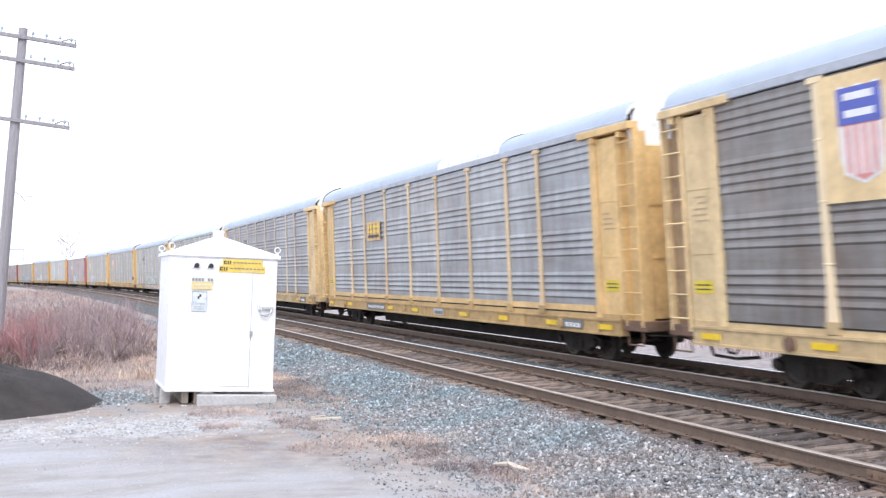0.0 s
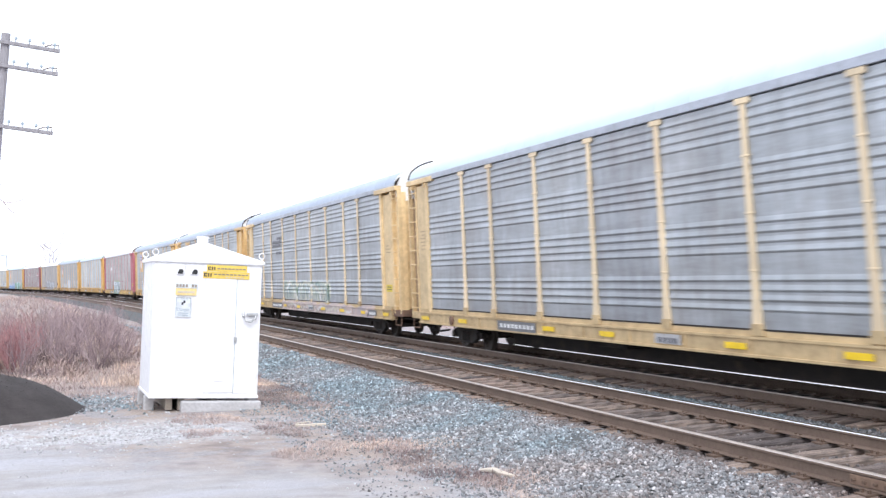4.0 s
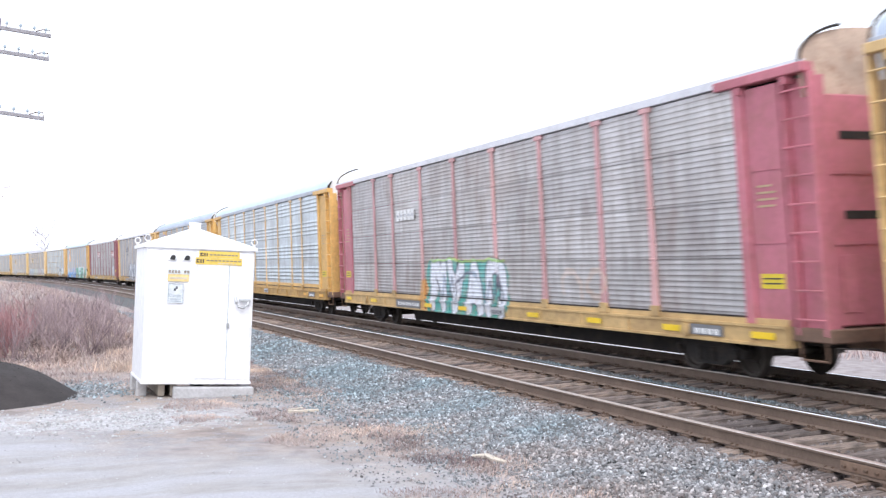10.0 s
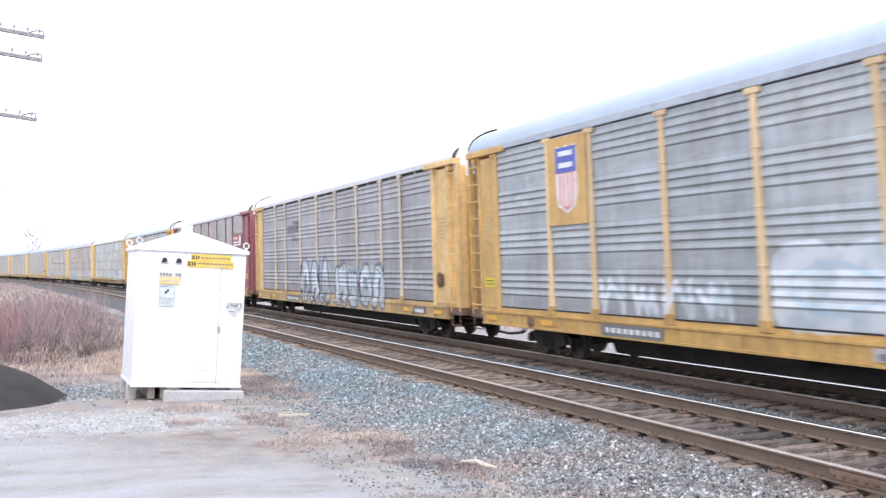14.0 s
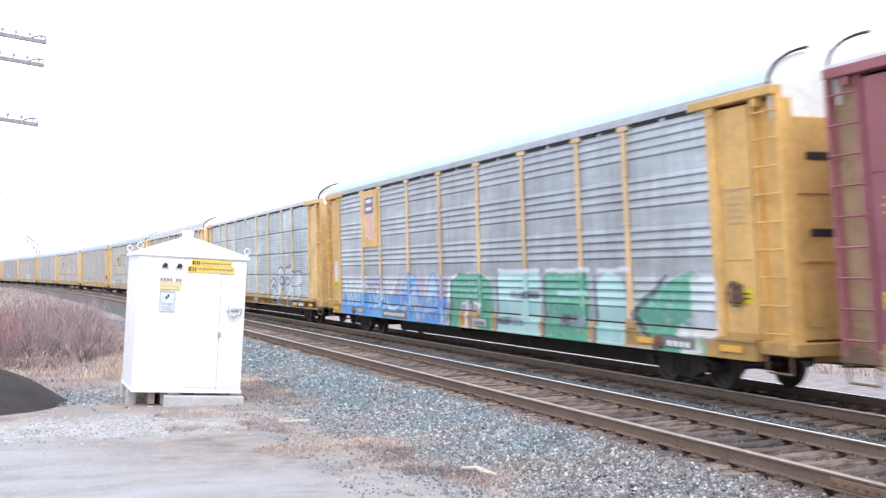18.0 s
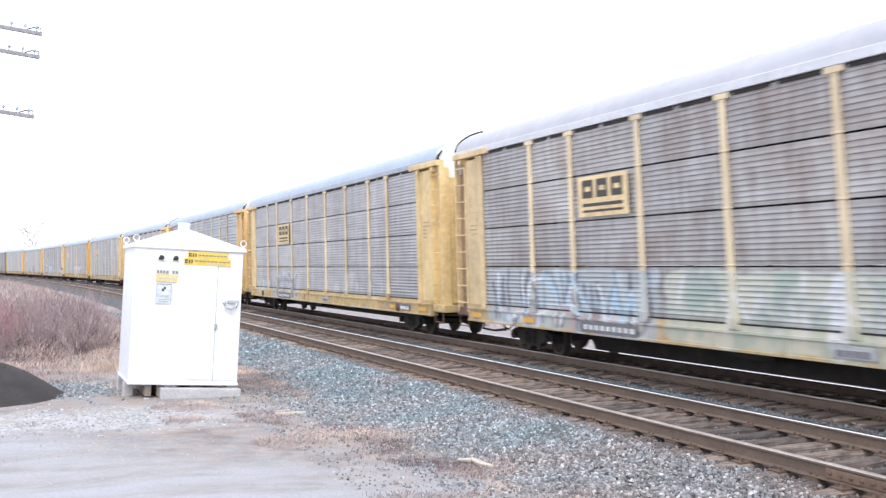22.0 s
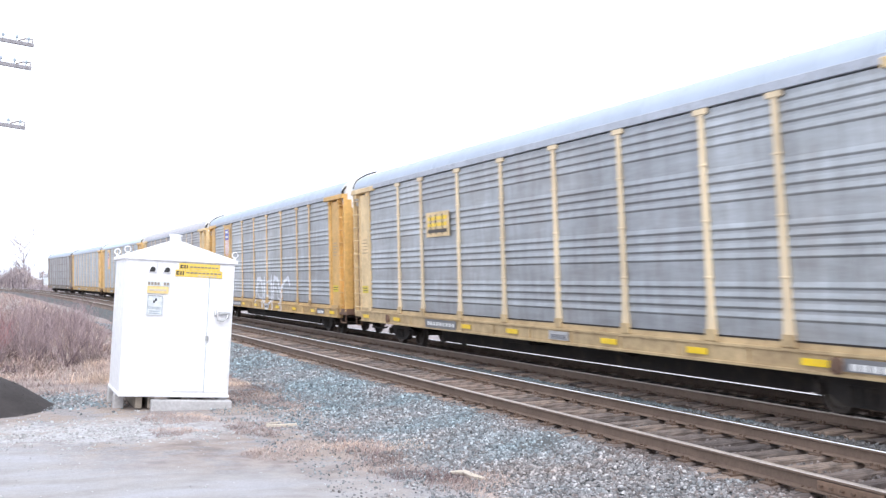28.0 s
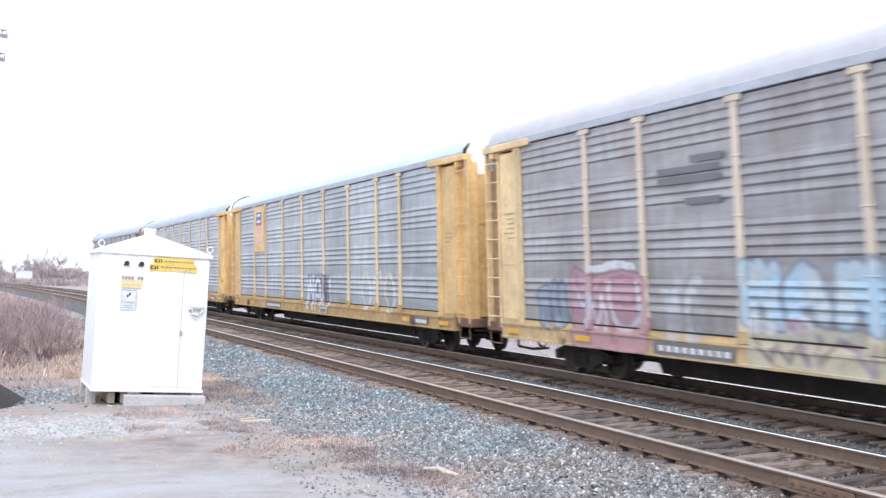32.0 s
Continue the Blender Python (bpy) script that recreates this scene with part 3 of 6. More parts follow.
def shrub_mesh(seed, height, stems, material, r=0.012):
    rnd = random.Random(seed)
    bm = bmesh.new()

    def grow(p, d, length, r, depth):
        pts, q = [p], p
        for i in range(3):
            d = (d + Vector((rnd.uniform(-0.25, 0.25), rnd.uniform(-0.25, 0.25), rnd.uniform(-0.05, 0.18)))).normalized()
            q = q + d * length / 3
            pts.append(q)
        tube(bm, pts, [r, r * 0.8, r * 0.65, r * 0.4], 3, False)
        if depth:
            for i in range(rnd.randint(2, 4)):
                at = pts[rnd.randint(1, 3)]
                grow(at, (d + Vector((rnd.uniform(-0.8, 0.8), rnd.uniform(-0.8, 0.8), rnd.uniform(-0.1, 0.5)))).normalized(), length * rnd.uniform(0.35, 0.65), r * 0.55, depth - 1)

    for i in range(stems):
        a = rnd.uniform(0, math.tau)
        grow(Vector((math.cos(a) * 0.12 * rnd.random(), math.sin(a) * 0.12 * rnd.random(), -0.03)), Vector((math.cos(a) * 0.5, math.sin(a) * 0.5, 1)).normalized(), height * rnd.uniform(0.5, 0.8), r, 2)
    return mesh_of("shrub", bm, material)


def plant_shrubs():
    rnd = random.Random(5)
    kinds = [shrub_mesh(20 + i, 1.5, 12, M_TWIG) for i in range(3)]
    reds = [shrub_mesh(30 + i, 1.25, 16, M_REDTWIG, 0.014) for i in range(2)]
    spots = [(rnd.gauss(0.9, 0.55), rnd.uniform(30.5, 36), 0) for _ in range(13)] + [(rnd.uniform(-4.5, 2.6), rnd.uniform(30.0, 44), 0) for _ in range(44)] + [(rnd.uniform(-2.3, -0.1), rnd.uniform(30, 34.0), 1) for _ in range(20)]
    for x, y, red in spots:
        k = rnd.uniform(0.65, 1.0)
        me = rnd.choice(reds if red else kinds)
        ob = put("red_shrub" if red else "bare_shrub", me, None, Matrix.Translation((x, y, ground_height(x, y))) @ Matrix.Rotation(rnd.uniform(0, 6), 4, "Z") @ Matrix.Scale(k, 4))
        tagged(ob, "leafless red-stemmed shrub on the grassy bank" if red else "leafless brown shrub among dead grass", "shrub", "shrubs on the bank")


plant_shrubs()


def bare_tree(name, x, y, height, seed, spread, label, slim=False):
    rnd = random.Random(seed)
    root = thing(name, Matrix.Translation((x, y, -0.8)), label, "tree", "distant trees")
    trunk, crown = bmesh.new(), bmesh.new()
    r = height * 0.018
    pts = [Vector((0, 0, -0.2))]
    for i in range(6):
        pts.append(pts[-1] + Vector((rnd.uniform(-0.2, 0.2), rnd.uniform(-0.2, 0.2), height * 0.13)))
    tube(trunk, pts, [r * (1 - i / 8) for i in range(7)], 6)

    def grow(p, d, length, r, depth):
        q = [p]
        for i in range(3):
            d = (d + Vector((rnd.uniform(-0.3, 0.3), rnd.uniform(-0.3, 0.3), rnd.uniform(-0.05, 0.2)))).normalized()
            q.append(q[-1] + d * length / 3)
        tube(crown, q, [r, r * 0.8, r * 0.6, r * 0.35], 3, False)
        if depth:
            for i in range(4 if not slim else 3):
                grow(q[rnd.randint(1, 3)], (d + Vector((rnd.uniform(-0.9, 0.9), rnd.uniform(-0.9, 0.9), rnd.uniform(-0.2, 0.6)))).normalized(), length * rnd.uniform(0.45, 0.7), max(r * 0.6, 0.02), depth - 1)

    for i in range(9 if not slim else 10):
        at = pts[rnd.randint(2, 6)]
        a = rnd.uniform(0, math.tau)
        grow(at, Vector((math.cos(a) * spread, math.sin(a) * spread, rnd.uniform(0.3, 0.9))).normalized(), height * rnd.uniform(0.2, 0.34), r * 0.5, 3 if not slim else 2)
    part("trunk", trunk, M_FARTREE, root)
    part("crown", crown, M_FARTREE, root)


def clear_of_line(y):
    """The least x at which trees stand beside the curving tracks."""
    return on_line(A2, y)[0] + 6.0


def far_country():
    rnd = random.Random(8)
    bare_tree("bare_tree", 3.9, 262, 12.5, 1, 0.6, "tall slim leafless tree beyond the tracks", True)
    for i in range(26):
        t = i / 25
        y = rnd.uniform(275, 330)
        x = clear_of_line(y) + 44 * t + rnd.uniform(-1.5, 1.5)
        bare_tree("bare_tree", x, y, rnd.uniform(4.5, 7.5), 40 + i, 1.2, "grey leafless tree in a distant hedgerow")
    root = thing("house", Matrix.Translation((10.0, 268, -0.8)), "small white house among distant trees", "house")
    bm = bmesh.new()
    box(bm, -1.7, 1.7, -2, 2, 0, 3.1)
    part("wall", bm, M_SIGNW, root)
    bm = bmesh.new()
    sweep(bm, [(-1.85, 3.1), (0, 4.1), (1.85, 3.1), (1.85, 2.98), (0, 3.96), (-1.85, 2.98)], -2.3, 2.3)
    part("roof", bm, M_CHORD, root, "grey pitched roof")
    root = thing("signal_gantry", Matrix.Translation((-9.9, 300, -0.8)), "thin distant signal gantry over the line", "signal")
    for name, bx in (("post", (2.9, 3.15, -0.12, 0.12, 0, 10.0)), ("beam", (-1.0, 3.2, -0.15, 0.15, 9.6, 9.85)), ("signal_head", (-0.8, -0.3, -0.2, 0.2, 8.6, 9.6))):
        bm = bmesh.new()
        box(bm, *bx, 0.02)
        part(name, bm, M_CHORD, root)
    # a low wood closes the far side
    p, h = [], []
    rng = np.random.default_rng(9)
    for _ in range(26000):
        x = rng.uniform(0, 420)
        y = rng.uniform(300, 350) - max(0, x - 30) * 0.55
        if x < 30:
            x = clear_of_line(y) + rng.uniform(0, 40)
        p.append((x, y, -0.8))
        h.append(rng.uniform(2.0, 4.6) * (0.75 + 0.5 * noise.noise((x * 0.06, 3.0, 0))))
    for _ in range(16000):
        y = rng.uniform(285, 340)
        x = rng.uniform(clear_of_line(y), 40)
        k = max(0.25, 0.75 + 0.9 * noise.noise((x * 0.16, 1.0, 0)))
        p.append((x, y, -0.8))
        h.append(rng.uniform(2.0, 6.4) * k)
    for _ in range(5000):
        x, y = rng.uniform(4.5, 46), rng.uniform(240, 262)
        p.append((x, y, -0.8))
        h.append(rng.uniform(0.8, 2.1))
    blades("far_wood", p, h, 0.10, 0.5, M_FARTREE, "grey leafless wood along the horizon", 10, "wood")


far_country()


# ---------------------------------------------------------------- hut
def build_hut():
    root = thing("equipment_hut", Matrix.Translation((2.93, 21.7, -0.45)) @ Matrix.Rotation(radians(2.4), 4, "Y"), "white metal trackside equipment hut on concrete and timber blocks", "hut")
    w, d, z0, z1 = 0.99, 1.0, 0.27, 2.76
    bm = bmesh.new()
    box(bm, -w, w, -d, d, z0, z1, 0.012)
    body = part("body", bm, M_HUT, root)
    bm = bmesh.new()
    box(bm, -w - 0.018, w + 0.018, -d - 0.02, d + 0.02, z0 - 0.045, z0 + 0.012, 0.01)
    part("base_flange", bm, M_HUT, root, "white steel lip under the walls")
    # roof: low pyramid with overhanging lip
    bm = bmesh.new()
    o = 0.045
    base = [bm.verts.new((sx * (w + o), sy * (d + o), z)) for z in (z1 - 0.03, z1 + 0.03) for sx, sy in ((-1, -1), (1, -1), (1, 1), (-1, 1))]
    top = [bm.verts.new((sx * 0.10, sy * 0.10, z1 + 0.375)) for sx, sy in ((-1, -1), (1, -1), (1, 1), (-1, 1))]
    bm.faces.new(base[:4][::-1])
    for i in range(4):
        j = (i + 1) % 4
        bm.faces.new((base[i], base[j], base[4 + j], base[4 + i]))
        bm.faces.new((base[4 + i], base[4 + j], top[j], top[i]))
    bm.faces.new(top)
    part("roof", bm, M_HUT, root, "low white pyramid roof")
    bm = bmesh.new()
    tube(bm, [(0, 0, z1 + 0.34), (0, 0, z1 + 0.48)], 0.11, 16)
    tube(bm, [(0, 0, z1 + 0.465), (0, 0, z1 + 0.505)], 0.122, 16)
    part("roof_vent", bm, M_HUT, root)
    for sx in (-1, 1):
        for sy in (-1, 1):
            bm = bmesh.new()
            c = Vector((sx * (w - 0.01), sy * (d - 0.02), z1 + 0.14))
            pts = [c + Vector((0.054 * math.cos(k * math.tau / 14), 0, 0.054 * math.sin(k * math.tau / 14))) for k in range(15)]
            tube(bm, pts, 0.010, 6)
            tube(bm, [c + Vector((0, 0, -0.13)), c + Vector((0, 0, -0.06))], 0.022, 8)
            part("lifting_eye", bm, M_HUT, root)
    f = -d
    # door leaf, proud of the front
    bm = bmesh.new()
    box(bm, -0.05, 0.52, f - 0.02, f, z0 + 0.06, z1 - 0.08, 0.006)
    door = part("door", bm, M_HUT, root)
    bm = bmesh.new()
    box(bm, 0.53, 0.95, f - 0.012, f, z0 + 0.05, z1 - 0.08, 0.005)
    part("front_panel", bm, M_HUT, root)
    bm = bmesh.new()
    box(bm, 0.515, 0.533, f - 0.006, f - 0.001, z0 + 0.05, z1 - 0.3)
    part("door_seam", bm, M_GREYINK, root)
    for zz in (0.55, 1.4, 2.3):
        bm = bmesh.new()
        tube(bm, [(-0.06, f - 0.02, zz), (-0.06, f - 0.02, zz + 0.13)], 0.012, 8)
        part("hinge", bm, M_HUT, door)
    bm = bmesh.new()
    box(bm, 0.50, 0.555, f - 0.06, f - 0.02, 1.27, 1.37, 0.008)
    part("latch", bm, M_GALV, root, "grey steel latch")
    bm = bmesh.new()
    tube(bm, [(0.66, f - 0.012, 1.86), (0.66, f - 0.08, 1.76), (0.70, f - 0.10, 1.68), (0.80, f - 0.10, 1.66), (0.88, f - 0.08, 1.72), (0.90, f - 0.03, 1.80)], 0.026, 8)
    part("handle", bm, M_GALV, root, "bent galvanised door handle")
    bm = bmesh.new()
    box(bm, 0.72, 0.93, f - 0.075, f - 0.012, 1.77, 1.83, 0.01)
    part("hasp", bm, M_GALV, root, "grey steel hasp")
    for i in range(5):
        bm = bmesh.new()
        vs = box(bm, 0.16, 0.36, f - 0.034, f - 0.018, 0.55 + i * 0.045, 0.57 + i * 0.045)
        part("louvre", bm, M_HUT, door)
    for vx in (-0.53, -0.27):
        bm = bmesh.new()
        box(bm, vx - 0.085, vx + 0.085, f - 0.025, f, 2.50, 2.68, 0.01)
        hood = part("vent_hood", bm, M_HUT, root)
        bm = bmesh.new()
        box(bm, vx - 0.045, vx + 0.045, f - 0.03, f - 0.024, 2.515, 2.55, 0.004)
        tube(bm, [(vx + 0.01, f - 0.02, 2.56), (vx + 0.01, f - 0.05, 2.56)], 0.045, 12)
        part("vent_opening", bm, M_BLACK, hood, "dark louvred opening")
    # yellow notice strips with lines of lettering
    def sign(x0, x1, zb, zt, material, rows):
        bm = bmesh.new()
        box(bm, x0, x1, f - 0.028, f - 0.021, zb, zt)
        s = part("notice", bm, material, root, "yellow notice" if material in (M_SIGN, M_FADESIGN) else "white warning notice")
        for (a, b, c, e, mm) in rows:
            bm = bmesh.new()
            out = 0.036 if mm is M_SIGN2 else 0.033
            box(bm, x0 + (x1 - x0) * a, x0 + (x1 - x0) * b, f - out, f - 0.028, zb + (zt - zb) * c, zb + (zt - zb) * e)
            part("lettering", bm, mm, s)
    sign(-0.05, 0.70, 2.58, 2.70, M_SIGN, [(0.03, 0.105, 0.22, 0.72, M_INK), (0.06, 0.105, 0.38, 0.56, M_SIGN2), (0.125, 0.21, 0.22, 0.72, M_INK), (0.155, 0.18, 0.22, 0.72, M_SIGN2), *[(0.26 + 0.09 * i, 0.33 + 0.09 * i, 0.36, 0.56, M_TIMBER) for i in range(8)]])
    sign(-0.11, 0.75, 2.45, 2.575, M_SIGN, [(0.015, 0.08, 0.25, 0.78, M_INK), (0.04, 0.08, 0.42, 0.60, M_SIGN2), (0.10, 0.177, 0.25, 0.78, M_INK), (0.126, 0.150, 0.25, 0.78, M_SIGN2), *[(0.23 + 0.085 * i, 0.295 + 0.085 * i, 0.52, 0.72, M_TIMBER) for i in range(9)], *[(0.48 + 0.085 * i, 0.54 + 0.085 * i, 0.12, 0.28, M_PALEWOOD) for i in range(5)]])
    sign(-0.60, -0.22, 2.12, 2.25, M_FADESIGN, [(0.1, 0.9, 0.35, 0.6, M_PALEWOOD)])
    sign(-0.60, -0.20, 2.255, 2.34, M_SIGNW, [(0.02 + i * 0.14, 0.12 + i * 0.14, 0.2, 0.8, M_TIMBER) for i in range(7) if i != 4])
    sign(-0.59, -0.31, 1.72, 2.08, M_SIGNW, [(0.03, 0.97, 0.97, 0.99, M_INK), (0.03, 0.05, 0.03, 0.97, M_GREYINK), (0.95, 0.97, 0.03, 0.97, M_GREYINK), (0.38, 0.5, 0.62, 0.75, M_INK), (0.5, 0.62, 0.72, 0.85, M_INK), (0.15, 0.85, 0.18, 0.22, M_GREYINK), (0.15, 0.85, 0.08, 0.12, M_GREYINK)])
    # the one word that can be read on the white notice
    txt = bpy.data.curves.new("lettering", "FONT")
    txt.body, txt.size, txt.align_x = "Danger", 0.078, "CENTER"
    tmp = new("lettering", txt)
    me = bpy.data.meshes.new_from_object(tmp)
    bpy.data.objects.remove(tmp)
    me.materials.clear()
    me.materials.append(M_GREYINK)
    put("lettering", me, root, Matrix.Translation((-0.45, f - 0.034, 1.835)) @ Matrix.Rotation(radians(90), 4, "X"))
    # supports
    bm = bmesh.new()
    box(bm, -0.42, 1.05, -d - 0.12, -d + 0.14, -0.04, 0.18, 0.02)
    part("timber_step", bm, M_PALECONC, root, "grey squared beam under the front")
    for fx, fy in ((-0.93, -0.35), (-0.93, 0.85), (0.90, -0.8), (0.90, 0.85)):
        bm = bmesh.new()
        box(bm, fx - 0.09, fx + 0.09, fy - 0.13, fy + 0.13, -0.06, z0 - 0.046, 0.015)
        part("concrete_block", bm, M_PALECONC, root)
    for bx in (-0.62, -0.4, 0.2):
        bm = bmesh.new()
        box(bm, bx - 0.06, bx + 0.06, -0.9, 0.9, 0.0, z0 - 0.046, 0.01)
        part("skid", bm, M_TIMBER, root, "weathered timber skid")


build_hut()


# ---------------------------------------------------------------- line-side pole
def build_pole():
    root = thing("telegraph_pole", Matrix.Translation((-1.46, 32, -0.3)) @ Matrix.Rotation(radians(4.4), 4, "Y"), "leaning weathered wooden pole with three crossarms", "utility pole")
    bm = bmesh.new()
    tube(bm, [(0, 0, -0.5), (0, 0, 3), (0, 0, 6), (0, 0, 9.05)], [0.16, 0.15, 0.135, 0.115], 12)
    part("pole", bm, M_POLE, root)
    for z, dx in ((8.78, -0.14), (8.14, -0.14), (6.5, -0.14)):
        bm = bmesh.new()
        box(bm, -1.55 + dx, 1.55 + dx, -0.20, -0.11, z - 0.05, z + 0.05, 0.008)
        arm = part("crossarm", bm, M_POLE, root, m=Matrix.Translation((0, 0, z)) @ Matrix.Rotation(radians(2.0), 4, "Y") @ Matrix.Translation((0, 0, -z)))
        for px in (-1.4, -1.1, -0.75, -0.4, 0.4, 0.75, 1.1, 1.4):
            bm = bmesh.new()
            tube(bm, [(px + dx, -0.155, z + 0.05), (px + dx, -0.155, z + 0.13)], 0.012, 6)
            tube(bm, [(px + dx, -0.155, z + 0.12), (px + dx, -0.155, z + 0.15), (px + dx, -0.155, z + 0.20)], [0.035, 0.04, 0.02], 8)
            part("insulator", bm, M_GREYINK, arm, "glass pin insulator")
        bm = bmesh.new()
        tube(bm, [(1.15 + dx, -0.155, z + 0.06), (1.32 + dx, -0.16, z + 0.14), (1.5 + dx, -0.155, z + 0.16), (1.52 + dx, -0.155, z + 0.03)], 0.015, 6)
        part("bracket", bm, M_PLATE, arm)
    for pts in ([(0.1, 0, 4.6), (0.35, 0, 4.45), (0.62, 0, 4.5), (0.85, 0, 4.62)], [(0.3, 0, 4.47), (0.5, 0, 4.25), (0.68, 0, 4.15)], [(0.1, 0, 4.9), (0.3, 0, 4.98)]):
        bm = bmesh.new()
        tube(bm, pts, [0.014] * (len(pts) - 1) + [0.006], 4)
        part("vine", bm, M_TWIG, root, "bare vine clinging to the pole")


build_pole()


# ---------------------------------------------------------------- soil heap and litter
def heap_height(x, y, r):
    """A rounded, lumpy dome."""
    return 0.80 * max(1 - r ** 2.4, 0) ** 1.15 * (1 + 0.16 * noise.noise((x * 1.2, y * 1.2, 3)))


def build_heap():
    n, k = 40, 22
    verts, faces = [], []
    for i in range(k + 1):
        r = i / k
        for j in range(n):
            a = j * math.tau / n
            x, y = math.cos(a) * r * 2.4, math.sin(a) * r * 2.3
            z = heap_height(x, y, r) + 0.05 * noise.noise((x * 5, y * 5, 1)) * (1 - r) - 0.03
            verts.append((x, y, z))
    for i in range(k):
        for j in range(n):
            faces.append((i * n + j, (i + 1) * n + j, (i + 1) * n + (j + 1) % n, i * n + (j + 1) % n))
    ob = put("soil_mound", raw("soil_mound", verts, faces, M_SOIL, True), None, Matrix.Translation((-1.40, 22.15, GROUND)))
    tagged(ob, "heap of black soil dumped beside the gravel drive", "soil heap")
    rng = np.random.default_rng(2)
    p, r = [], []
    for _ in range(1500):
        q, a = abs(rng.normal(0, 0.55)), rng.uniform(0, math.tau)
        q = min(q, 1.06)
        x, y = math.cos(a) * q * 2.4, math.sin(a) * q * 2.3
        p.append((x - 1.40, y + 22.15, GROUND + heap_height(x, y, q) - 0.02))
        r.append(rng.uniform(0.004, 0.011))
    stones("soil_crumbs", p, r, M_SOIL, "black soil crumbs on the heap", 6)


build_heap()


def litter():
    for x, y, ang, length, w, lab in ((4.3, 17.95, 2, 0.52, 0.035, "pale broken wooden stake on the ground"), (4.25, 18.3, 25, 0.3, 0.025, "pale splinter of wood on the ground")):
        bm = bmesh.new()
        box(bm, -length / 2, length / 2, -w, w, 0, w * 1.3, 0.006)
        tagged(put("wooden_stake", mesh_of("wooden_stake", bm, M_PALEWOOD), None, pose(x, y, ground_height(x, y) + 0.005, 0, 0, ang)), lab, "wood scrap")
    bm = bmesh.new()
    tube(bm, [(-0.3, 0, 0.03), (-0.1, 0.05, 0.05), (0.1, -0.02, 0.04), (0.3, 0.04, 0.02)], [0.02, 0.035, 0.04, 0.02], 6)
    tagged(put("driftwood", mesh_of("driftwood", bm, M_PALEWOOD), None, pose(5.29, 12.4, ground_height(5.29, 12.4) + 0.02, 0, 0, -70)), "twisted bleached piece of wood on the gravel", "wood scrap")
    rng = np.random.default_rng(21)
    p, r = [], []
    for _ in range(1800):
        x, y = rng.normal(1.4, 1.4), rng.normal(18.3, 0.8)
        p.append((x, y, ground_height(x, y)))
        r.append(rng.uniform(0.008, 0.03))
    for _ in range(1100):
        x, y = rng.uniform(-1, 5.6), rng.uniform(8, 26)
        p.append((x, y, ground_height(x, y)))
        r.append(rng.uniform(0.005, 0.015))
    q, w = [], []
    for _ in range(1700):
        x, y = rng.normal(1.0, 0.7), rng.normal(23.0, 0.8)
        q.append((x, y, ground_height(x, y)))
        w.append(rng.uniform(0.012, 0.034))
    stones("spilled_ballast", q, w, M_STONE, "blue-grey stones spilled beside the hut", 23)
    stones("loose_limestone", p, r, stone_material("limestone", (0.30, 0.29, 0.28), (0.46, 0.45, 0.45), (0.68, 0.68, 0.70), (0.38, 0.36, 0.35), stain=False), "pale crushed limestone scattered on the ground", 22)


litter()


# ---------------------------------------------------------------- train
HALF = 11.82                                     # half-length of the panelled side
POSTS = (-9.0, -7.0, -4.2, -1.4, 1.4, 4.2, 7.0, 9.0)
EDGES = (-HALF, *POSTS, HALF)
Z_SILL, Z_EAVE = 1.12, 5.06


# letters and plain strokes on a 9 x 9 field: corners of each line, column then row
GLYPH = {
    "n": "00.08.29.79.98.90", "S": "98.79.08.05.94.91.70.00", "E": "99.09.00.90 05.75", "K": "00.09", "<": "99.05.90",
    "1": "09.04.40.94.69", "2": "00.06.39.68.90 04.74", "3": "00.09.79.97.65.05", "4": "98.59.07.02.40.91", "5": "09.00.49.90.99",
    "6": "09.40.99 46.40", "7": "00.49.90 23.73", "8": "30.03.06.39.69.96.93.60.30", "z": "07.30.47.60.87.90", "u": "09.02.30.60.92.99",
    "a": "00.05.29.69.95.90", "c": "00.06.38.79.97", "j": "06.25.30.80", "-": "05.95", "=": "08.98 02.92", "H": "00.90 09.99", "#": "03.93 06.96 00.90 09.99",
}


def spray(keys, y1, y0, z0, z1, w, fill, fill_b=None, edge=None, e=0.06, cover=0.92):
    """Sprayed strokes from y1 (left as one reads) to y0: half-width, two fills, outline and its width, and how well they cover."""
    step, lines = (y1 - y0) / len(keys), []
    for i, key in enumerate(keys):
        for word in GLYPH[key].split():
            pts = []
            for p in word.split("."):
                u, v = int(p[0]) / 9, int(p[1]) / 9
                pts.append((y1 - step * i - (w + e) - u * (step - 2 * (w + e)), z0 + (w + e) + v * (z1 - z0 - 2 * (w + e))))
            lines += zip(pts, pts[1:])
    return lines, w, fill, fill_b or fill, edge, e, cover


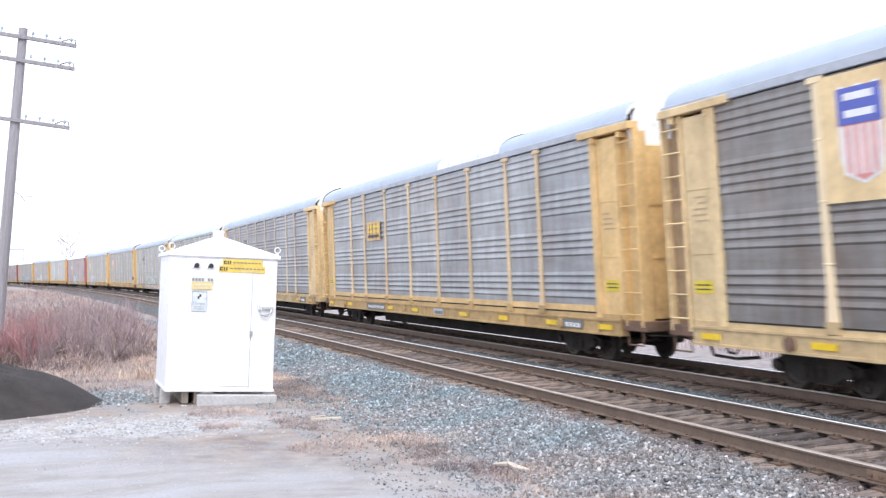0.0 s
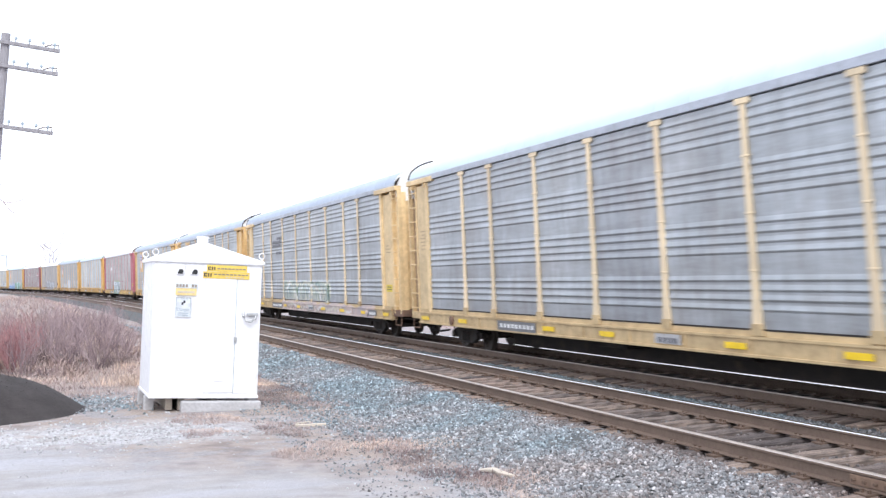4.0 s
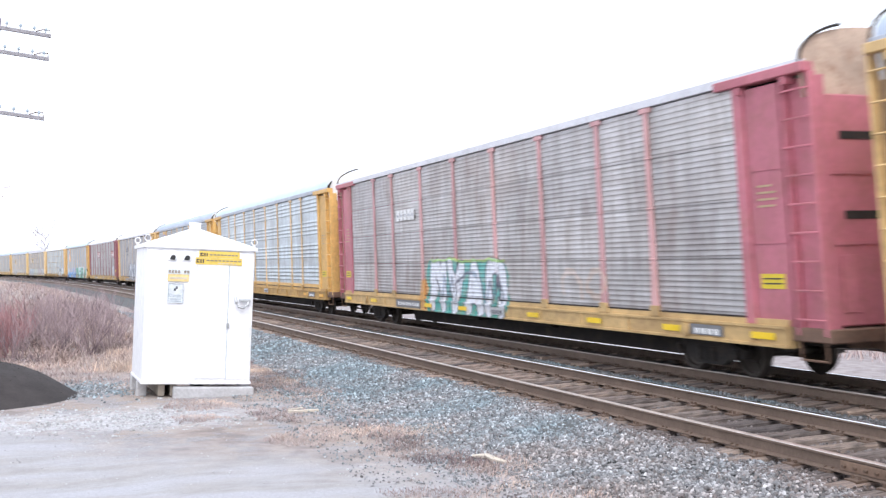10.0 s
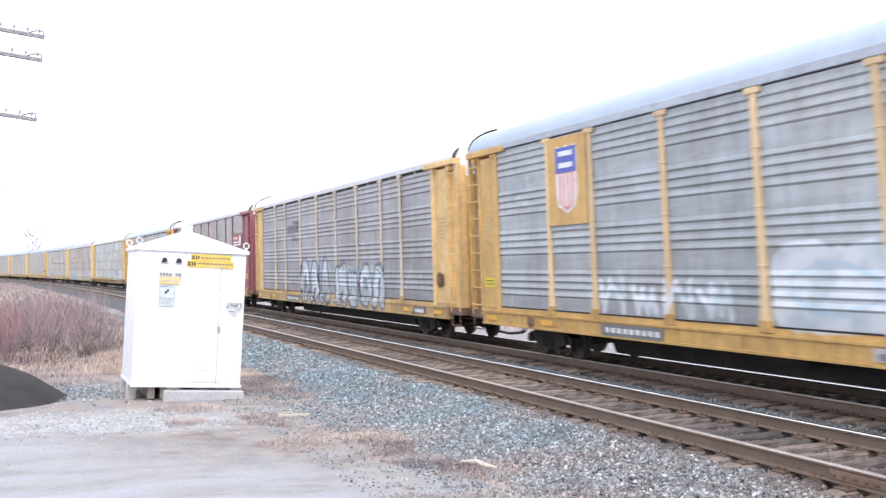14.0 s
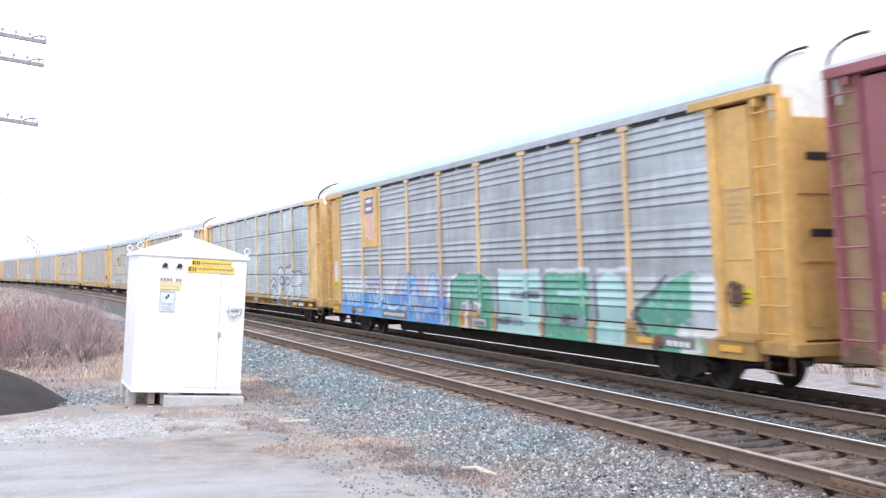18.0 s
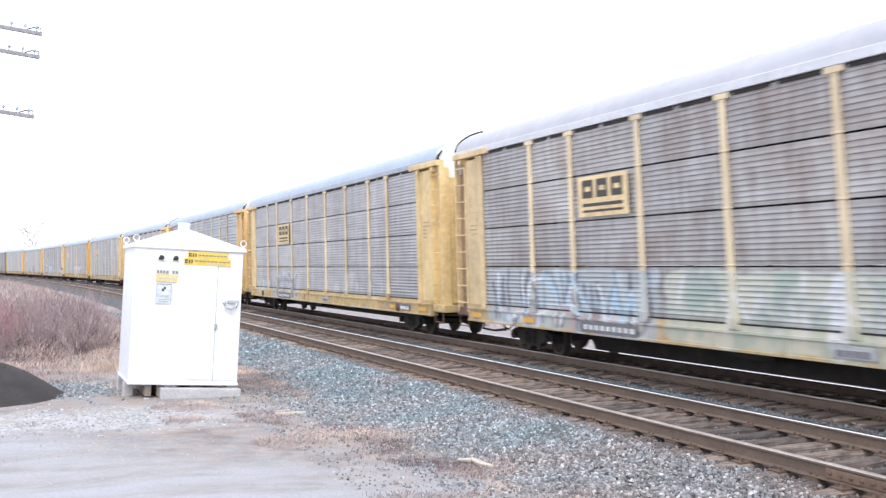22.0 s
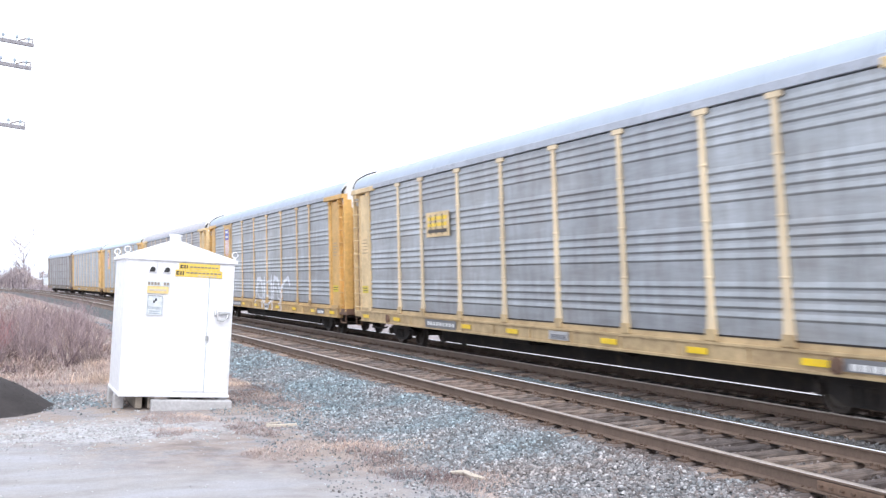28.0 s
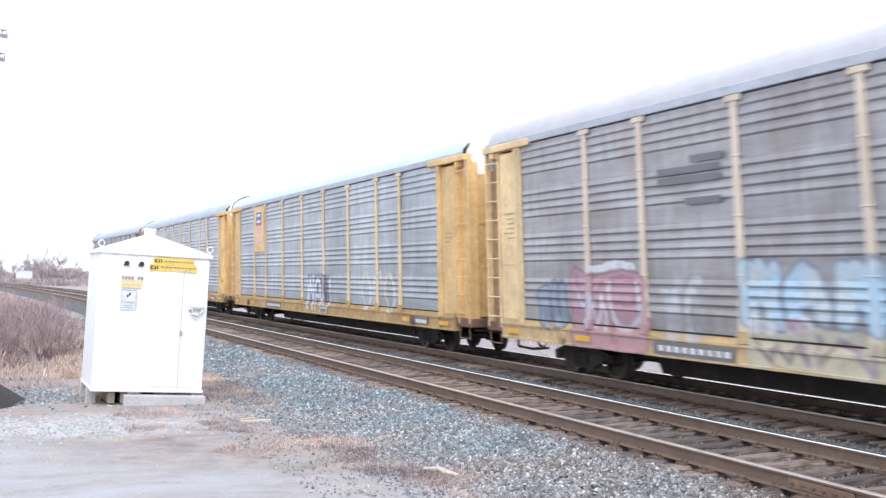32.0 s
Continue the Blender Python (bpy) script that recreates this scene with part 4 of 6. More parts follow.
def spray_group(layers, shake=0.42):
    """The sprayed paint of one car's near side: its colour, and where it lies."""
    g = bpy.data.node_groups.new("sprayed_paint", "ShaderNodeTree")
    g.interface.new_socket("Color", in_out="OUTPUT", socket_type="NodeSocketColor")
    g.interface.new_socket("Fac", in_out="OUTPUT", socket_type="NodeSocketFloat")
    n, l = g.nodes, g.links

    def vec(op, a, b=None, k=None):
        x = n.new("ShaderNodeVectorMath")
        x.operation = op
        for sock, val in ((x.inputs[0], a), (x.inputs[1], b), (x.inputs[3], k)):
            if hasattr(val, "is_linked"):
                l.new(val, sock)
            elif val is not None:
                sock.default_value = val
        return x.outputs[1 if op in ("DOT_PRODUCT", "DISTANCE") else 0]

    tc, sep, join = n.new("ShaderNodeTexCoord"), n.new("ShaderNodeSeparateXYZ"), n.new("ShaderNodeCombineXYZ")
    l.new(tc.outputs["Object"], sep.inputs[0])
    l.new(sep.outputs[1], join.inputs[0]), l.new(sep.outputs[2], join.inputs[1])
    flat = join.outputs[0]
    # an unsteady arm
    warp = n.new("ShaderNodeTexNoise")
    warp.inputs["Scale"].default_value, warp.inputs["Detail"].default_value = 1.3, 2
    l.new(flat, warp.inputs["Vector"])
    p = vec("ADD", flat, vec("SCALE", vec("SUBTRACT", warp.outputs["Color"], (0.5, 0.5, 0.5)), None, shake))
    p = vec("MULTIPLY", p, (1, 1, 0))
    patchy = ramp(n, l, noise_of(n, l, flat, 5, 4), (0.28, (0.66,) * 3), (0.5, (1,) * 3))
    blend = ramp(n, l, noise_of(n, l, flat, 0.9, 3), (0.44, (0, 0, 0)), (0.56, (1, 1, 1)))
    near = calc(n, l, "LESS_THAN", sep.outputs[0], 0.0)
    col, fac = (0.5, 0.5, 0.5), 0.0

    def between(val):
        return calc(n, l, "MAXIMUM", calc(n, l, "MINIMUM", val, 1.0), 0.0)

    def inside(d, w):
        return between(calc(n, l, "MULTIPLY", calc(n, l, "SUBTRACT", w + 0.025, d), 20.0))

    def lay(where, colour, cover):
        nonlocal col, fac
        c = calc(n, l, "MULTIPLY", calc(n, l, "MULTIPLY", where, near), calc(n, l, "MULTIPLY", patchy, cover))
        col = mix(n, l, c, col, colour) if fac else mix(n, l, 1.0, col, colour)
        fac = calc(n, l, "MAXIMUM", fac, c)

    for lines, w, fill, fill_b, edge, e, cover in layers:
        d = 9.0
        for (ay, az), (by, bz) in lines:
            ba = (by - ay, bz - az, 0)
            q = max(ba[0] ** 2 + ba[1] ** 2, 1e-6)
            pa = vec("SUBTRACT", p, (ay, az, 0))
            h = between(vec("DOT_PRODUCT", pa, (ba[0] / q, ba[1] / q, 0)))
            d = calc(n, l, "MINIMUM", vec("DISTANCE", pa, vec("SCALE", ba, None, h)), d)
        if edge:
            lay(inside(d, w + e), edge, cover)
        lay(inside(d, w), mix(n, l, blend, fill, fill_b), cover)
    out = n.new("NodeGroupOutput")
    l.new(col, out.inputs[0]), l.new(fac, out.inputs[1])
    return g


def car_skin(name, c, rough, metal, rust, tags=None, streak=0.3, drips=0.94):
    m, n, l, b = shader(name, rough, metal)
    v = coords(n, l, (1, 1, 0.25 if drips < 0.95 else 1.0))
    v2 = coords(n, l)
    col = ramp(n, l, noise_of(n, l, v, 1.1, 6), (0.3, tone(c, 0.78)), (0.7, tone(c, 1.18)))
    col = mix(n, l, 0.3, col, ramp(n, l, noise_of(n, l, v, 9, 6), (0.3, tone(c, 0.65)), (0.7, tone(c, 1.25))))
    col = mix(n, l, ramp(n, l, noise_of(n, l, v, 3.2, 8, 0.7), (0.45, (0, 0, 0)), (0.70, (streak,) * 3)), col, rust)
    col = mix(n, l, ramp(n, l, noise_of(n, l, v2, 0.45, 3), (0.5, (0, 0, 0)), (0.8, (streak,) * 3)), col, tone(rust, 1.6))
    oi = n.new("ShaderNodeObjectInfo")
    col = mix(n, l, 1.0, col, ramp(n, l, oi.outputs["Random"], (0, (0.86, 0.86, 0.87)), (1, (1.06, 1.06, 1.05))), "MULTIPLY")
    # road film in soft horizontal blotches, and fine drips
    if metal:
        film = noise_of(n, l, coords(n, l, (1, 0.22, 2.4)), 2.2, 7, 0.7)
        col = mix(n, l, 1.0, col, ramp(n, l, film, (0.34, (0.87, 0.85, 0.835)), (0.5, (0.99, 0.985, 0.985)), (0.66, (1.12, 1.12, 1.13))), "MULTIPLY")
    drip = noise_of(n, l, coords(n, l, (1, 9, 0.5)), 1.6, 5, 0.6)
    col = mix(n, l, 1.0, col, ramp(n, l, drip, (0.34, (drips,) * 3), (0.5, (1, 1, 1))), "MULTIPLY")
    if tags:
        paint = n.new("ShaderNodeGroup")
        paint.node_tree = tags
        col = mix(n, l, paint.outputs[1], col, paint.outputs[0])
    l.new(col, b.inputs["Base Color"])
    b.inputs["Specular IOR Level"].default_value = 0.2
    bump(n, l, b, noise_of(n, l, v2, 25), 0.12)
    return m


ROW_TOPS = [Z_EAVE - 0.022 - i * (Z_EAVE - 0.022 - Z_SILL - 0.035) / 4 for i in range(5)]


def row_profile(top, low, seams):
    """Corrugation of one row of sheets as (out, z), from its top down."""
    pts = [(0.0, top)]
    # each rib: a slope that faces the sky, a narrow crest and a short underside
    first, count, pitch, deep, slope, crest, under = (0.03, 9, 0.103, 0.008, 0.036, 0.014, 0.018) if seams == "fine" else (0.06, 9, 0.094, 0.0095, 0.036, 0.012, 0.017) if seams else (0.07, 4, 0.165, 0.021, 0.066, 0.024, 0.032)
    for i in range(count):
        z = top - first - i * pitch
        pts += [(0.0, z), (deep * 0.85, z - slope), (deep, z - slope - crest * 0.5), (deep * 0.9, z - slope - crest), (0.0, z - slope - crest - under)]
    return pts + [(0.0, low)]


def panel_meshes(seams):
    out = {}
    for side in (-1, 1):
        for i, (y0, y1) in enumerate(zip(EDGES, EDGES[1:])):
            rows = [row_profile(ROW_TOPS[k] - ((0.014 if seams == "fine" else 0.034) if seams and k else 0), ROW_TOPS[k + 1], seams) for k in range(4)]
            groups = rows if seams else [sum(rows, [])]
            for k, prof in enumerate(groups):
                bm = bmesh.new()
                clean = [p for a, p in enumerate(prof) if a == 0 or p != prof[a - 1]]
                sweep(bm, [(side * (1.462 + o), z) for o, z in clean], y0 + 0.002, y1 - 0.002, False)
                out[side, i, k] = mesh_of("side_panel", bm, M_ROOF)
    return out


def simple(name, build):
    bm = bmesh.new()
    build(bm)
    return mesh_of(name, bm, M_UNDER)


def post_mesh(side, y):
    bm = bmesh.new()
    x0, x1 = side * 1.47, side * 1.502
    for v in box(bm, min(x0, x1), max(x0, x1), y - 0.10, y + 0.10, Z_SILL, Z_EAVE - 0.02):
        if v.co.z > 3:
            v.co.y = y + (v.co.y - y) * 0.76
    # clamps where the rows of sheets meet
    for z in ROW_TOPS[1:4]:
        a, b = sorted((side * 1.47, side * 1.509))
        box(bm, a, b, y - 0.115, y + 0.115, z - 0.018, z + 0.018, 0.006)
    # cap and flared foot
    a, b = sorted((side * 1.47, side * 1.515))
    box(bm, a, b, y - 0.21, y + 0.21, Z_EAVE - 0.11, Z_EAVE, 0.015)
    a, b = sorted((side * 1.47, side * 1.509))
    vs = box(bm, a, b, y - 0.14, y + 0.14, Z_SILL, Z_SILL + 0.8)
    for v in vs:
        if v.co.z > Z_SILL + 0.4:
            v.co.y = y + (v.co.y - y) * 0.52
    return mesh_of("side_post", bm, M_UNDER)


def bracket(bm):
    """Dark brace at the corner of the roof end."""
    tube(bm, [(-1.47, -13.60, 5.02), (-1.45, -13.64, 5.26), (-1.30, -13.60, 5.44)], [0.045, 0.045, 0.02], 6)


def foot(bm, y):
    """Bracket that ties a post to the sill."""
    for v in box(bm, -1.535, -1.49, y - 0.17, y + 0.17, Z_SILL - 0.07, Z_SILL + 0.12):
        if v.co.z > Z_SILL:
            v.co.y = y + (v.co.y - y) * 0.8


def roof_mesh(rise):
    """Arched roof with standing seams."""
    bm = bmesh.new()
    arc = [(1.47 * math.cos(t), 5.20 + rise * math.sin(t) ** 0.85) for t in [math.pi * k / 16 for k in range(17)]]
    y, rings = -13.55, []
    while y < 13.56:
        rings.append((y, 0.0))
        if y + 1.2 < 13.5:
            rings += [(y + 1.06, 0.0), (y + 1.08, 0.009), (y + 1.13, 0.009), (y + 1.15, 0.0)]
        y += 1.2317
    rows = [[bm.verts.new((x * (1 + k * 0.6), yy, z + k)) for x, z in arc] for yy, k in rings]
    for p, q in zip(rows, rows[1:]):
        for i in range(16):
            bm.faces.new((p[i], q[i], q[i + 1], p[i + 1]))
    me = mesh_of("roof", bm, M_ROOF)
    me.polygons.foreach_set("use_smooth", [len(p.vertices) == 4 for p in me.polygons])
    return me


def end_cap(bm, e, rise):
    """White sheet that closes the arch over the end door."""
    out = [(1.475 * math.cos(t), 5.205 + (rise + 0.004) * math.sin(t) ** 0.85) for t in [math.pi * k / 16 for k in range(17)]]
    sweep(bm, [(1.40, 4.62), *out, (-1.40, 4.62)], *sorted((e * 13.53, e * 13.565)))


def roof_patch(bm):
    """A few whiter roof sheets."""
    arc = [(1.475 * math.cos(t), 5.215 + 0.63 * math.sin(t) ** 0.85) for t in [math.pi * k / 16 for k in range(17)]]
    sweep(bm, arc, -6.6, -1.6, False)


def hoop(bm, e, rise):
    pts = [(1.49 * math.cos(t), e * 13.62, 5.12 + (rise + 0.16) * math.sin(t) ** 0.85) for t in [math.pi * (1 - 0.36 * k / 8) for k in range(9)]]
    tube(bm, pts, 0.026, 6)


def end_panel(bm, side, e):
    x0, x1 = sorted((side * 1.30, side * 1.45))
    y = sorted((e * 12.09, e * 12.98))
    box(bm, x0, x1, *y, 1.02, 4.94, 0.012)
    # low welded seams
    for z in (2.35, 3.55):
        a, b = sorted((side * 1.445, side * 1.462))
        box(bm, a, b, y[0] + 0.05, y[1] - 0.05, z, z + 0.02)


def corner_post(bm, side, e):
    x0, x1 = sorted((side * 1.38, side * 1.505))
    box(bm, x0, x1, *sorted((e * 11.83, e * 12.08)), 1.03, 5.0, 0.015)


def ladder_column(bm, side, e):
    x0, x1 = sorted((side * 1.16, side * 1.33))
    box(bm, x0, x1, *sorted((e * 13.08, e * 13.76)), 0.90, 4.95, 0.012)


def ladder_rail(bm, side, e, y):
    a, b = sorted((side * 1.32, side * 1.46))
    box(bm, a, b, *sorted((e * y, e * (y + 0.075))), 0.90, 5.0, 0.008)


def rung(bm, side, e, z):
    tube(bm, [(side * 1.45, e * 13.07, z), (side * 1.49, e * 13.13, z), (side * 1.49, e * 13.68, z), (side * 1.45, e * 13.75, z)], 0.018, 5)


def eave_beam(bm, side, e):
    x0, x1 = sorted((side * 1.30, side * 1.54))
    vs = box(bm, x0, x1, *sorted((e * 11.35, e * 13.72)), 5.0, 5.16, 0.015)
    for y in (12.0, 13.2):
        a, b = sorted((side * 1.35, side * 1.55))
        box(bm, a, b, *sorted((e * y, e * (y + 0.1))), 4.86, 4.98)


def end_door(bm, e):
    box(bm, -1.22, 1.22, *sorted((e * 13.55, e * 13.70)), 1.05, 4.66, 0.02)


def door_rib(bm, e, z):
    box(bm, -1.2, 1.2, *sorted((e * 13.70, e * 13.73)), z, z + 0.05)


def door_panel(bm, e):
    box(bm, -1.05, -0.72, *sorted((e * 13.70, e * 13.715)), 1.25, 2.15, 0.01)


def door_slot(bm, e, z):
    box(bm, -0.90, 0.25, *sorted((e * 13.70, e * 13.712)), z, z + 0.13)


def sill(bm, side):
    o = [(1.30, 1.13), (1.49, 1.13), (1.495, 1.03), (1.545, 1.03), (1.545, 0.985), (1.515, 0.98), (1.515, 0.73), (1.545, 0.725), (1.545, 0.68), (1.30, 0.68)]
    sweep(bm, [(side * x, z) for x, z in o], -12.9, 12.9)
    for y in range(-12, 13, 2):
        a, b = sorted((side * 1.512, side * 1.54))
        box(bm, a, b, y - 0.02, y + 0.02, 0.70, 1.0)


def deck_gap_shade(bm):
    """Dark strip, the shade in the joint between the rack and the flatcar's deck."""
    box(bm, -1.496, -1.45, -11.8, 11.8, 1.128, 1.158)


def ledge(bm, y0, y1):
    """Painted angle along the foot of the sheets."""
    box(bm, -1.499, -1.45, y0 + 0.06, y1 - 0.06, 1.165, 1.30)


def open_sill(bm, side):
    """Sill with a top flange over a recessed, ribbed web."""
    o = [(1.15, 1.13), (1.50, 1.13), (1.50, 1.10), (1.56, 1.10), (1.56, 1.0), (1.36, 0.99), (1.28, 0.97), (1.28, 0.74), (1.44, 0.73), (1.44, 0.67), (1.15, 0.67)]
    sweep(bm, [(side * x, z) for x, z in o], -12.9, 12.9)


def sill_rib(bm, y):
    for v in box(bm, -1.535, -1.27, y - 0.05, y + 0.05, 0.675, 0.995):
        if v.co.z < 0.8 and v.co.x < -1.5:
            v.co.x = -1.445


def eave_shade(bm, y0, y1):
    """Dark bars standing for shade in the joint between sheets and roof rail."""
    c = (y0 + y1) / 2
    for a, b in ((y0 + 0.30, c - 0.12), (c + 0.12, y1 - 0.30)):
        box(bm, -1.492, -1.45, a, b, 4.99, 5.055)


def end_sill(bm, e):
    vs = box(bm, -1.45, 1.45, *sorted((e * 12.9, e * 13.85)), 0.80, 1.02, 0.02)
    box(bm, -0.35, 0.35, *sorted((e * 12.9, e * 13.95)), 0.62, 0.98, 0.02)


def underframe(bm, low):
    box(bm, -1.32, 1.32, -12.9, 12.9, 0.96, 1.02)
    box(bm, -0.28, 0.28, -12.9, 12.9, 0.60, 0.96, 0.02)
    # deep centre sill between the trucks
    vs = box(bm, -0.42, 0.42, -8.6, 8.6, low, 0.97)
    for v in vs:
        if v.co.z < 0.5:
            v.co.y *= 0.94
    for y in (-6, -3, 0, 3, 6):
        box(bm, -1.3, 1.3, y - 0.06, y + 0.06, 0.74, 0.96)
    box(bm, -1.05, -0.4, 1.0, 2.3, 0.50, 0.92, 0.03)
    tube(bm, [(-0.75, -3.2, 0.68), (-0.75, -2.0, 0.68)], 0.19, 12)
    tube(bm, [(-0.9, -8, 0.72), (-0.9, 8, 0.72)], 0.025, 5)


def truck_frame(bm, side):
    x0, x1 = sorted((side * 0.94, side * 1.09))
    prof = [(-1.12, 0.50), (-1.12, 0.36), (-0.72, 0.34), (-0.45, 0.20), (0.45, 0.20), (0.72, 0.34), (1.12, 0.36), (1.12, 0.50), (0.70, 0.62), (0.30, 0.74), (-0.30, 0.74), (-0.70, 0.62)]
    a = [bm.verts.new((x0, y, z)) for y, z in prof]
    b = [bm.verts.new((x1, y, z)) for y, z in prof]
    k = len(prof)
    for i in range(k):
        bm.faces.new((a[i], a[(i + 1) % k], b[(i + 1) % k], b[i]))
    bm.faces.new(a), bm.faces.new(b[::-1])
    for y in (-0.88, 0.88):
        tube(bm, [(side * 1.05, y, 0.42), (side * 1.17, y, 0.42)], 0.10, 10)
    for y in (-0.2, 0, 0.2):
        tube(bm, [(side * 1.10, y, 0.26), (side * 1.10, y, 0.52)], 0.07, 8)


def bolster(bm):
    box(bm, -1.1, 1.1, -0.2, 0.2, 0.45, 0.70, 0.03)
    for y in (-0.35, 0.35):
        box(bm, -0.95, 0.95, y - 0.05, y + 0.05, 0.30, 0.40)


def wheelset(bm):
    tube(bm, [(-1.1, 0, 0), (1.1, 0, 0)], 0.075, 10)
    for side in (-1, 1):
        prof = [(0.68, 0.08), (0.685, 0.30), (0.67, 0.34), (0.67, 0.455), (0.70, 0.455), (0.715, 0.42), (0.80, 0.412), (0.80, 0.345), (0.755, 0.32), (0.735, 0.15), (0.78, 0.12), (0.78, 0.075)]
        k, rings = 24, []
        for j in range(k):
            t = j * math.tau / k
            rings.append([bm.verts.new((side * x, r * math.cos(t), r * math.sin(t))) for x, r in prof])
        for j in range(k):
            p, q = rings[j], rings[(j + 1) % k]
            for i in range(len(prof) - 1):
                bm.faces.new((p[i], p[i + 1], q[i + 1], q[i]))
        for j in range(3):
            t = j * math.tau / 3
            box(bm, side * 0.81 - 0.012, side * 0.81 + 0.012, 0.26 * math.cos(t) - 0.04, 0.26 * math.cos(t) + 0.04, 0.26 * math.sin(t) - 0.02, 0.26 * math.sin(t) + 0.02)


def coupler(bm, e):
    box(bm, -0.11, 0.11, *sorted((e * 13.7, e * 14.1)), 0.72, 0.95, 0.02)
    box(bm, -0.18, 0.16, *sorted((e * 14.08, e * 14.33)), 0.68, 1.0, 0.04)
    box(bm, -0.2, -0.12, *sorted((e * 14.2, e * 14.34)), 0.66, 1.02, 0.02)


def air_hose(bm, e):
    tube(bm, [(0.3, e * 13.8, 0.72), (0.3, e * 14.0, 0.5), (0.25, e * 14.2, 0.32), (0.2, e * 14.3, 0.36)], 0.025, 6)


def cut_lever(bm, e):
    tube(bm, [(-1.4, e * 13.9, 0.74), (-0.7, e * 13.92, 0.70), (-0.5, e * 13.98, 0.62), (-0.2, e * 14.0, 0.80)], 0.016, 5)


def chord(bm, side):
    a, b = sorted((side * 1.36, side * 1.52))
    box(bm, a, b, -13.6, 13.6, 5.06, 5.22, 0.01)


def boss(bm, y):
    """Round jacking pad on the sill over a truck."""
    tube(bm, [(-1.51, y, 0.84), (-1.575, y, 0.84)], 0.13, 14)
    tube(bm, [(-1.57, y, 0.84), (-1.59, y, 0.84)], 0.07, 12)


def brake_pipe(bm):
    tube(bm, [(-1.05, 11.55, 0.50), (-1.1, 12.2, 0.44), (-1.1, 12.9, 0.46), (-0.9, 13.3, 0.60), (-0.5, 13.8, 0.70)], 0.032, 6)


def stirrup(bm, e):
    for y in (13.10, 13.70):
        tube(bm, [(-1.43, e * y, 0.92), (-1.43, e * y, 0.52)], 0.016, 5)
    tube(bm, [(-1.43, e * 13.10, 0.52), (-1.43, e * 13.70, 0.52)], 0.02, 5)


def brake_wheel(bm):
    pts = [(-1.53, -12.45 + 0.2 * math.cos(t), 1.78 + 0.2 * math.sin(t)) for t in [math.tau * i / 16 for i in range(17)]]
    tube(bm, pts, 0.024, 5)
    for i in range(3):
        t = i * math.pi / 3
        tube(bm, [(-1.52, -12.45 + 0.19 * math.cos(t), 1.78 + 0.19 * math.sin(t)), (-1.52, -12.45 - 0.19 * math.cos(t), 1.78 - 0.19 * math.sin(t))], 0.016, 4)
    box(bm, -1.51, -1.44, -12.60, -12.30, 1.62, 1.94, 0.02)


def rect(bm, side, y0, y1, z0, z1, out=1.553):
    a, b = sorted((side * (out - 0.01), side * out))
    box(bm, a, b, y0, y1, z0, z1)


def shield_shape(bm, y0, y1, z0, z1, x, inset):
    """A heraldic shield outline, flat, facing the near side."""
    yc, hw, h = (y0 + y1) / 2, (y1 - y0) / 2 - inset, z1 - z0 - 2 * inset
    z0, z1 = z0 + inset, z1 - inset
    out = [(-0.8, 1.0), (-0.35, 0.955), (0, 1.0), (0.35, 0.955), (0.8, 1.0), (1.0, 0.9), (0.95, 0.6), (1.0, 0.3), (0.75, 0.1), (0, 0), (-0.75, 0.1), (-1.0, 0.3), (-0.95, 0.6), (-1.0, 0.9)]
    a = [bm.verts.new((x, yc + u * hw, z0 + w * h)) for u, w in out]
    b = [bm.verts.new((x + 0.012, yc + u * hw, z0 + w * h)) for u, w in out]
    k = len(out)
    for i in range(k):
        bm.faces.new((a[i], a[(i + 1) % k], b[(i + 1) % k], b[i]))
    bm.faces.new(a)


PANELS = {s: panel_meshes(s) for s in (False, True, "fine")}
POST_ME = {(s, y): post_mesh(s, y) for s in (-1, 1) for y in POSTS}
BRACE = simple("roof_bracket", bracket)
FOOT = {y: simple("post_foot", lambda bm: foot(bm, y)) for y in POSTS}
RISE = {"arch": 0.62, "white": 0.58}
ROOF_ME = {k: roof_mesh(h) for k, h in RISE.items()}
HOOP = {(k, e): simple("roof_hoop", lambda bm: hoop(bm, e, h)) for k, h in RISE.items() for e in (-1, 1)}
CAP = {(k, e): simple("end_cap", lambda bm: end_cap(bm, e, h)) for k, h in RISE.items() for e in (-1, 1)}
RIBS = {z: simple("door_rib", lambda bm: door_rib(bm, -1, z)) for z in (2.3, 3.4)}
SLOT = {z: simple("door_slot", lambda bm: door_slot(bm, -1, z)) for z in (2.7, 3.1, 3.95)}
DPAN = simple("door_hatch", lambda bm: door_panel(bm, -1))
SE = [(s, e) for s in (-1, 1) for e in (-1, 1)]
ENDP = {k: simple("end_panel", lambda bm: end_panel(bm, *k)) for k in SE}
CORN = {k: simple("corner_post", lambda bm: corner_post(bm, *k)) for k in SE}
LRAIL = {(s, e, y): simple("ladder_rail", lambda bm: ladder_rail(bm, s, e, y)) for s, e in SE for y in (13.05, 13.70)}
LADD = {k: simple("ladder", lambda bm: ladder_column(bm, *k)) for k in SE}
RUNGS = {(s, e, i): simple("rung", lambda bm: rung(bm, s, e, 1.15 + 0.45 * i)) for s, e in SE for i in range(9)}
BEAM = {k: simple("eave_beam", lambda bm: eave_beam(bm, *k)) for k in SE}
DOOR = {e: simple("end_door", lambda bm: end_door(bm, e)) for e in (-1, 1)}
OPEN_SILL = {s: simple("side_sill", lambda bm: open_sill(bm, s)) for s in (-1, 1)}
SILL_RIB = {y: simple("sill_rib", lambda bm: sill_rib(bm, y)) for y in range(-12, 13)}
GAP = simple("deck_joint", deck_gap_shade)
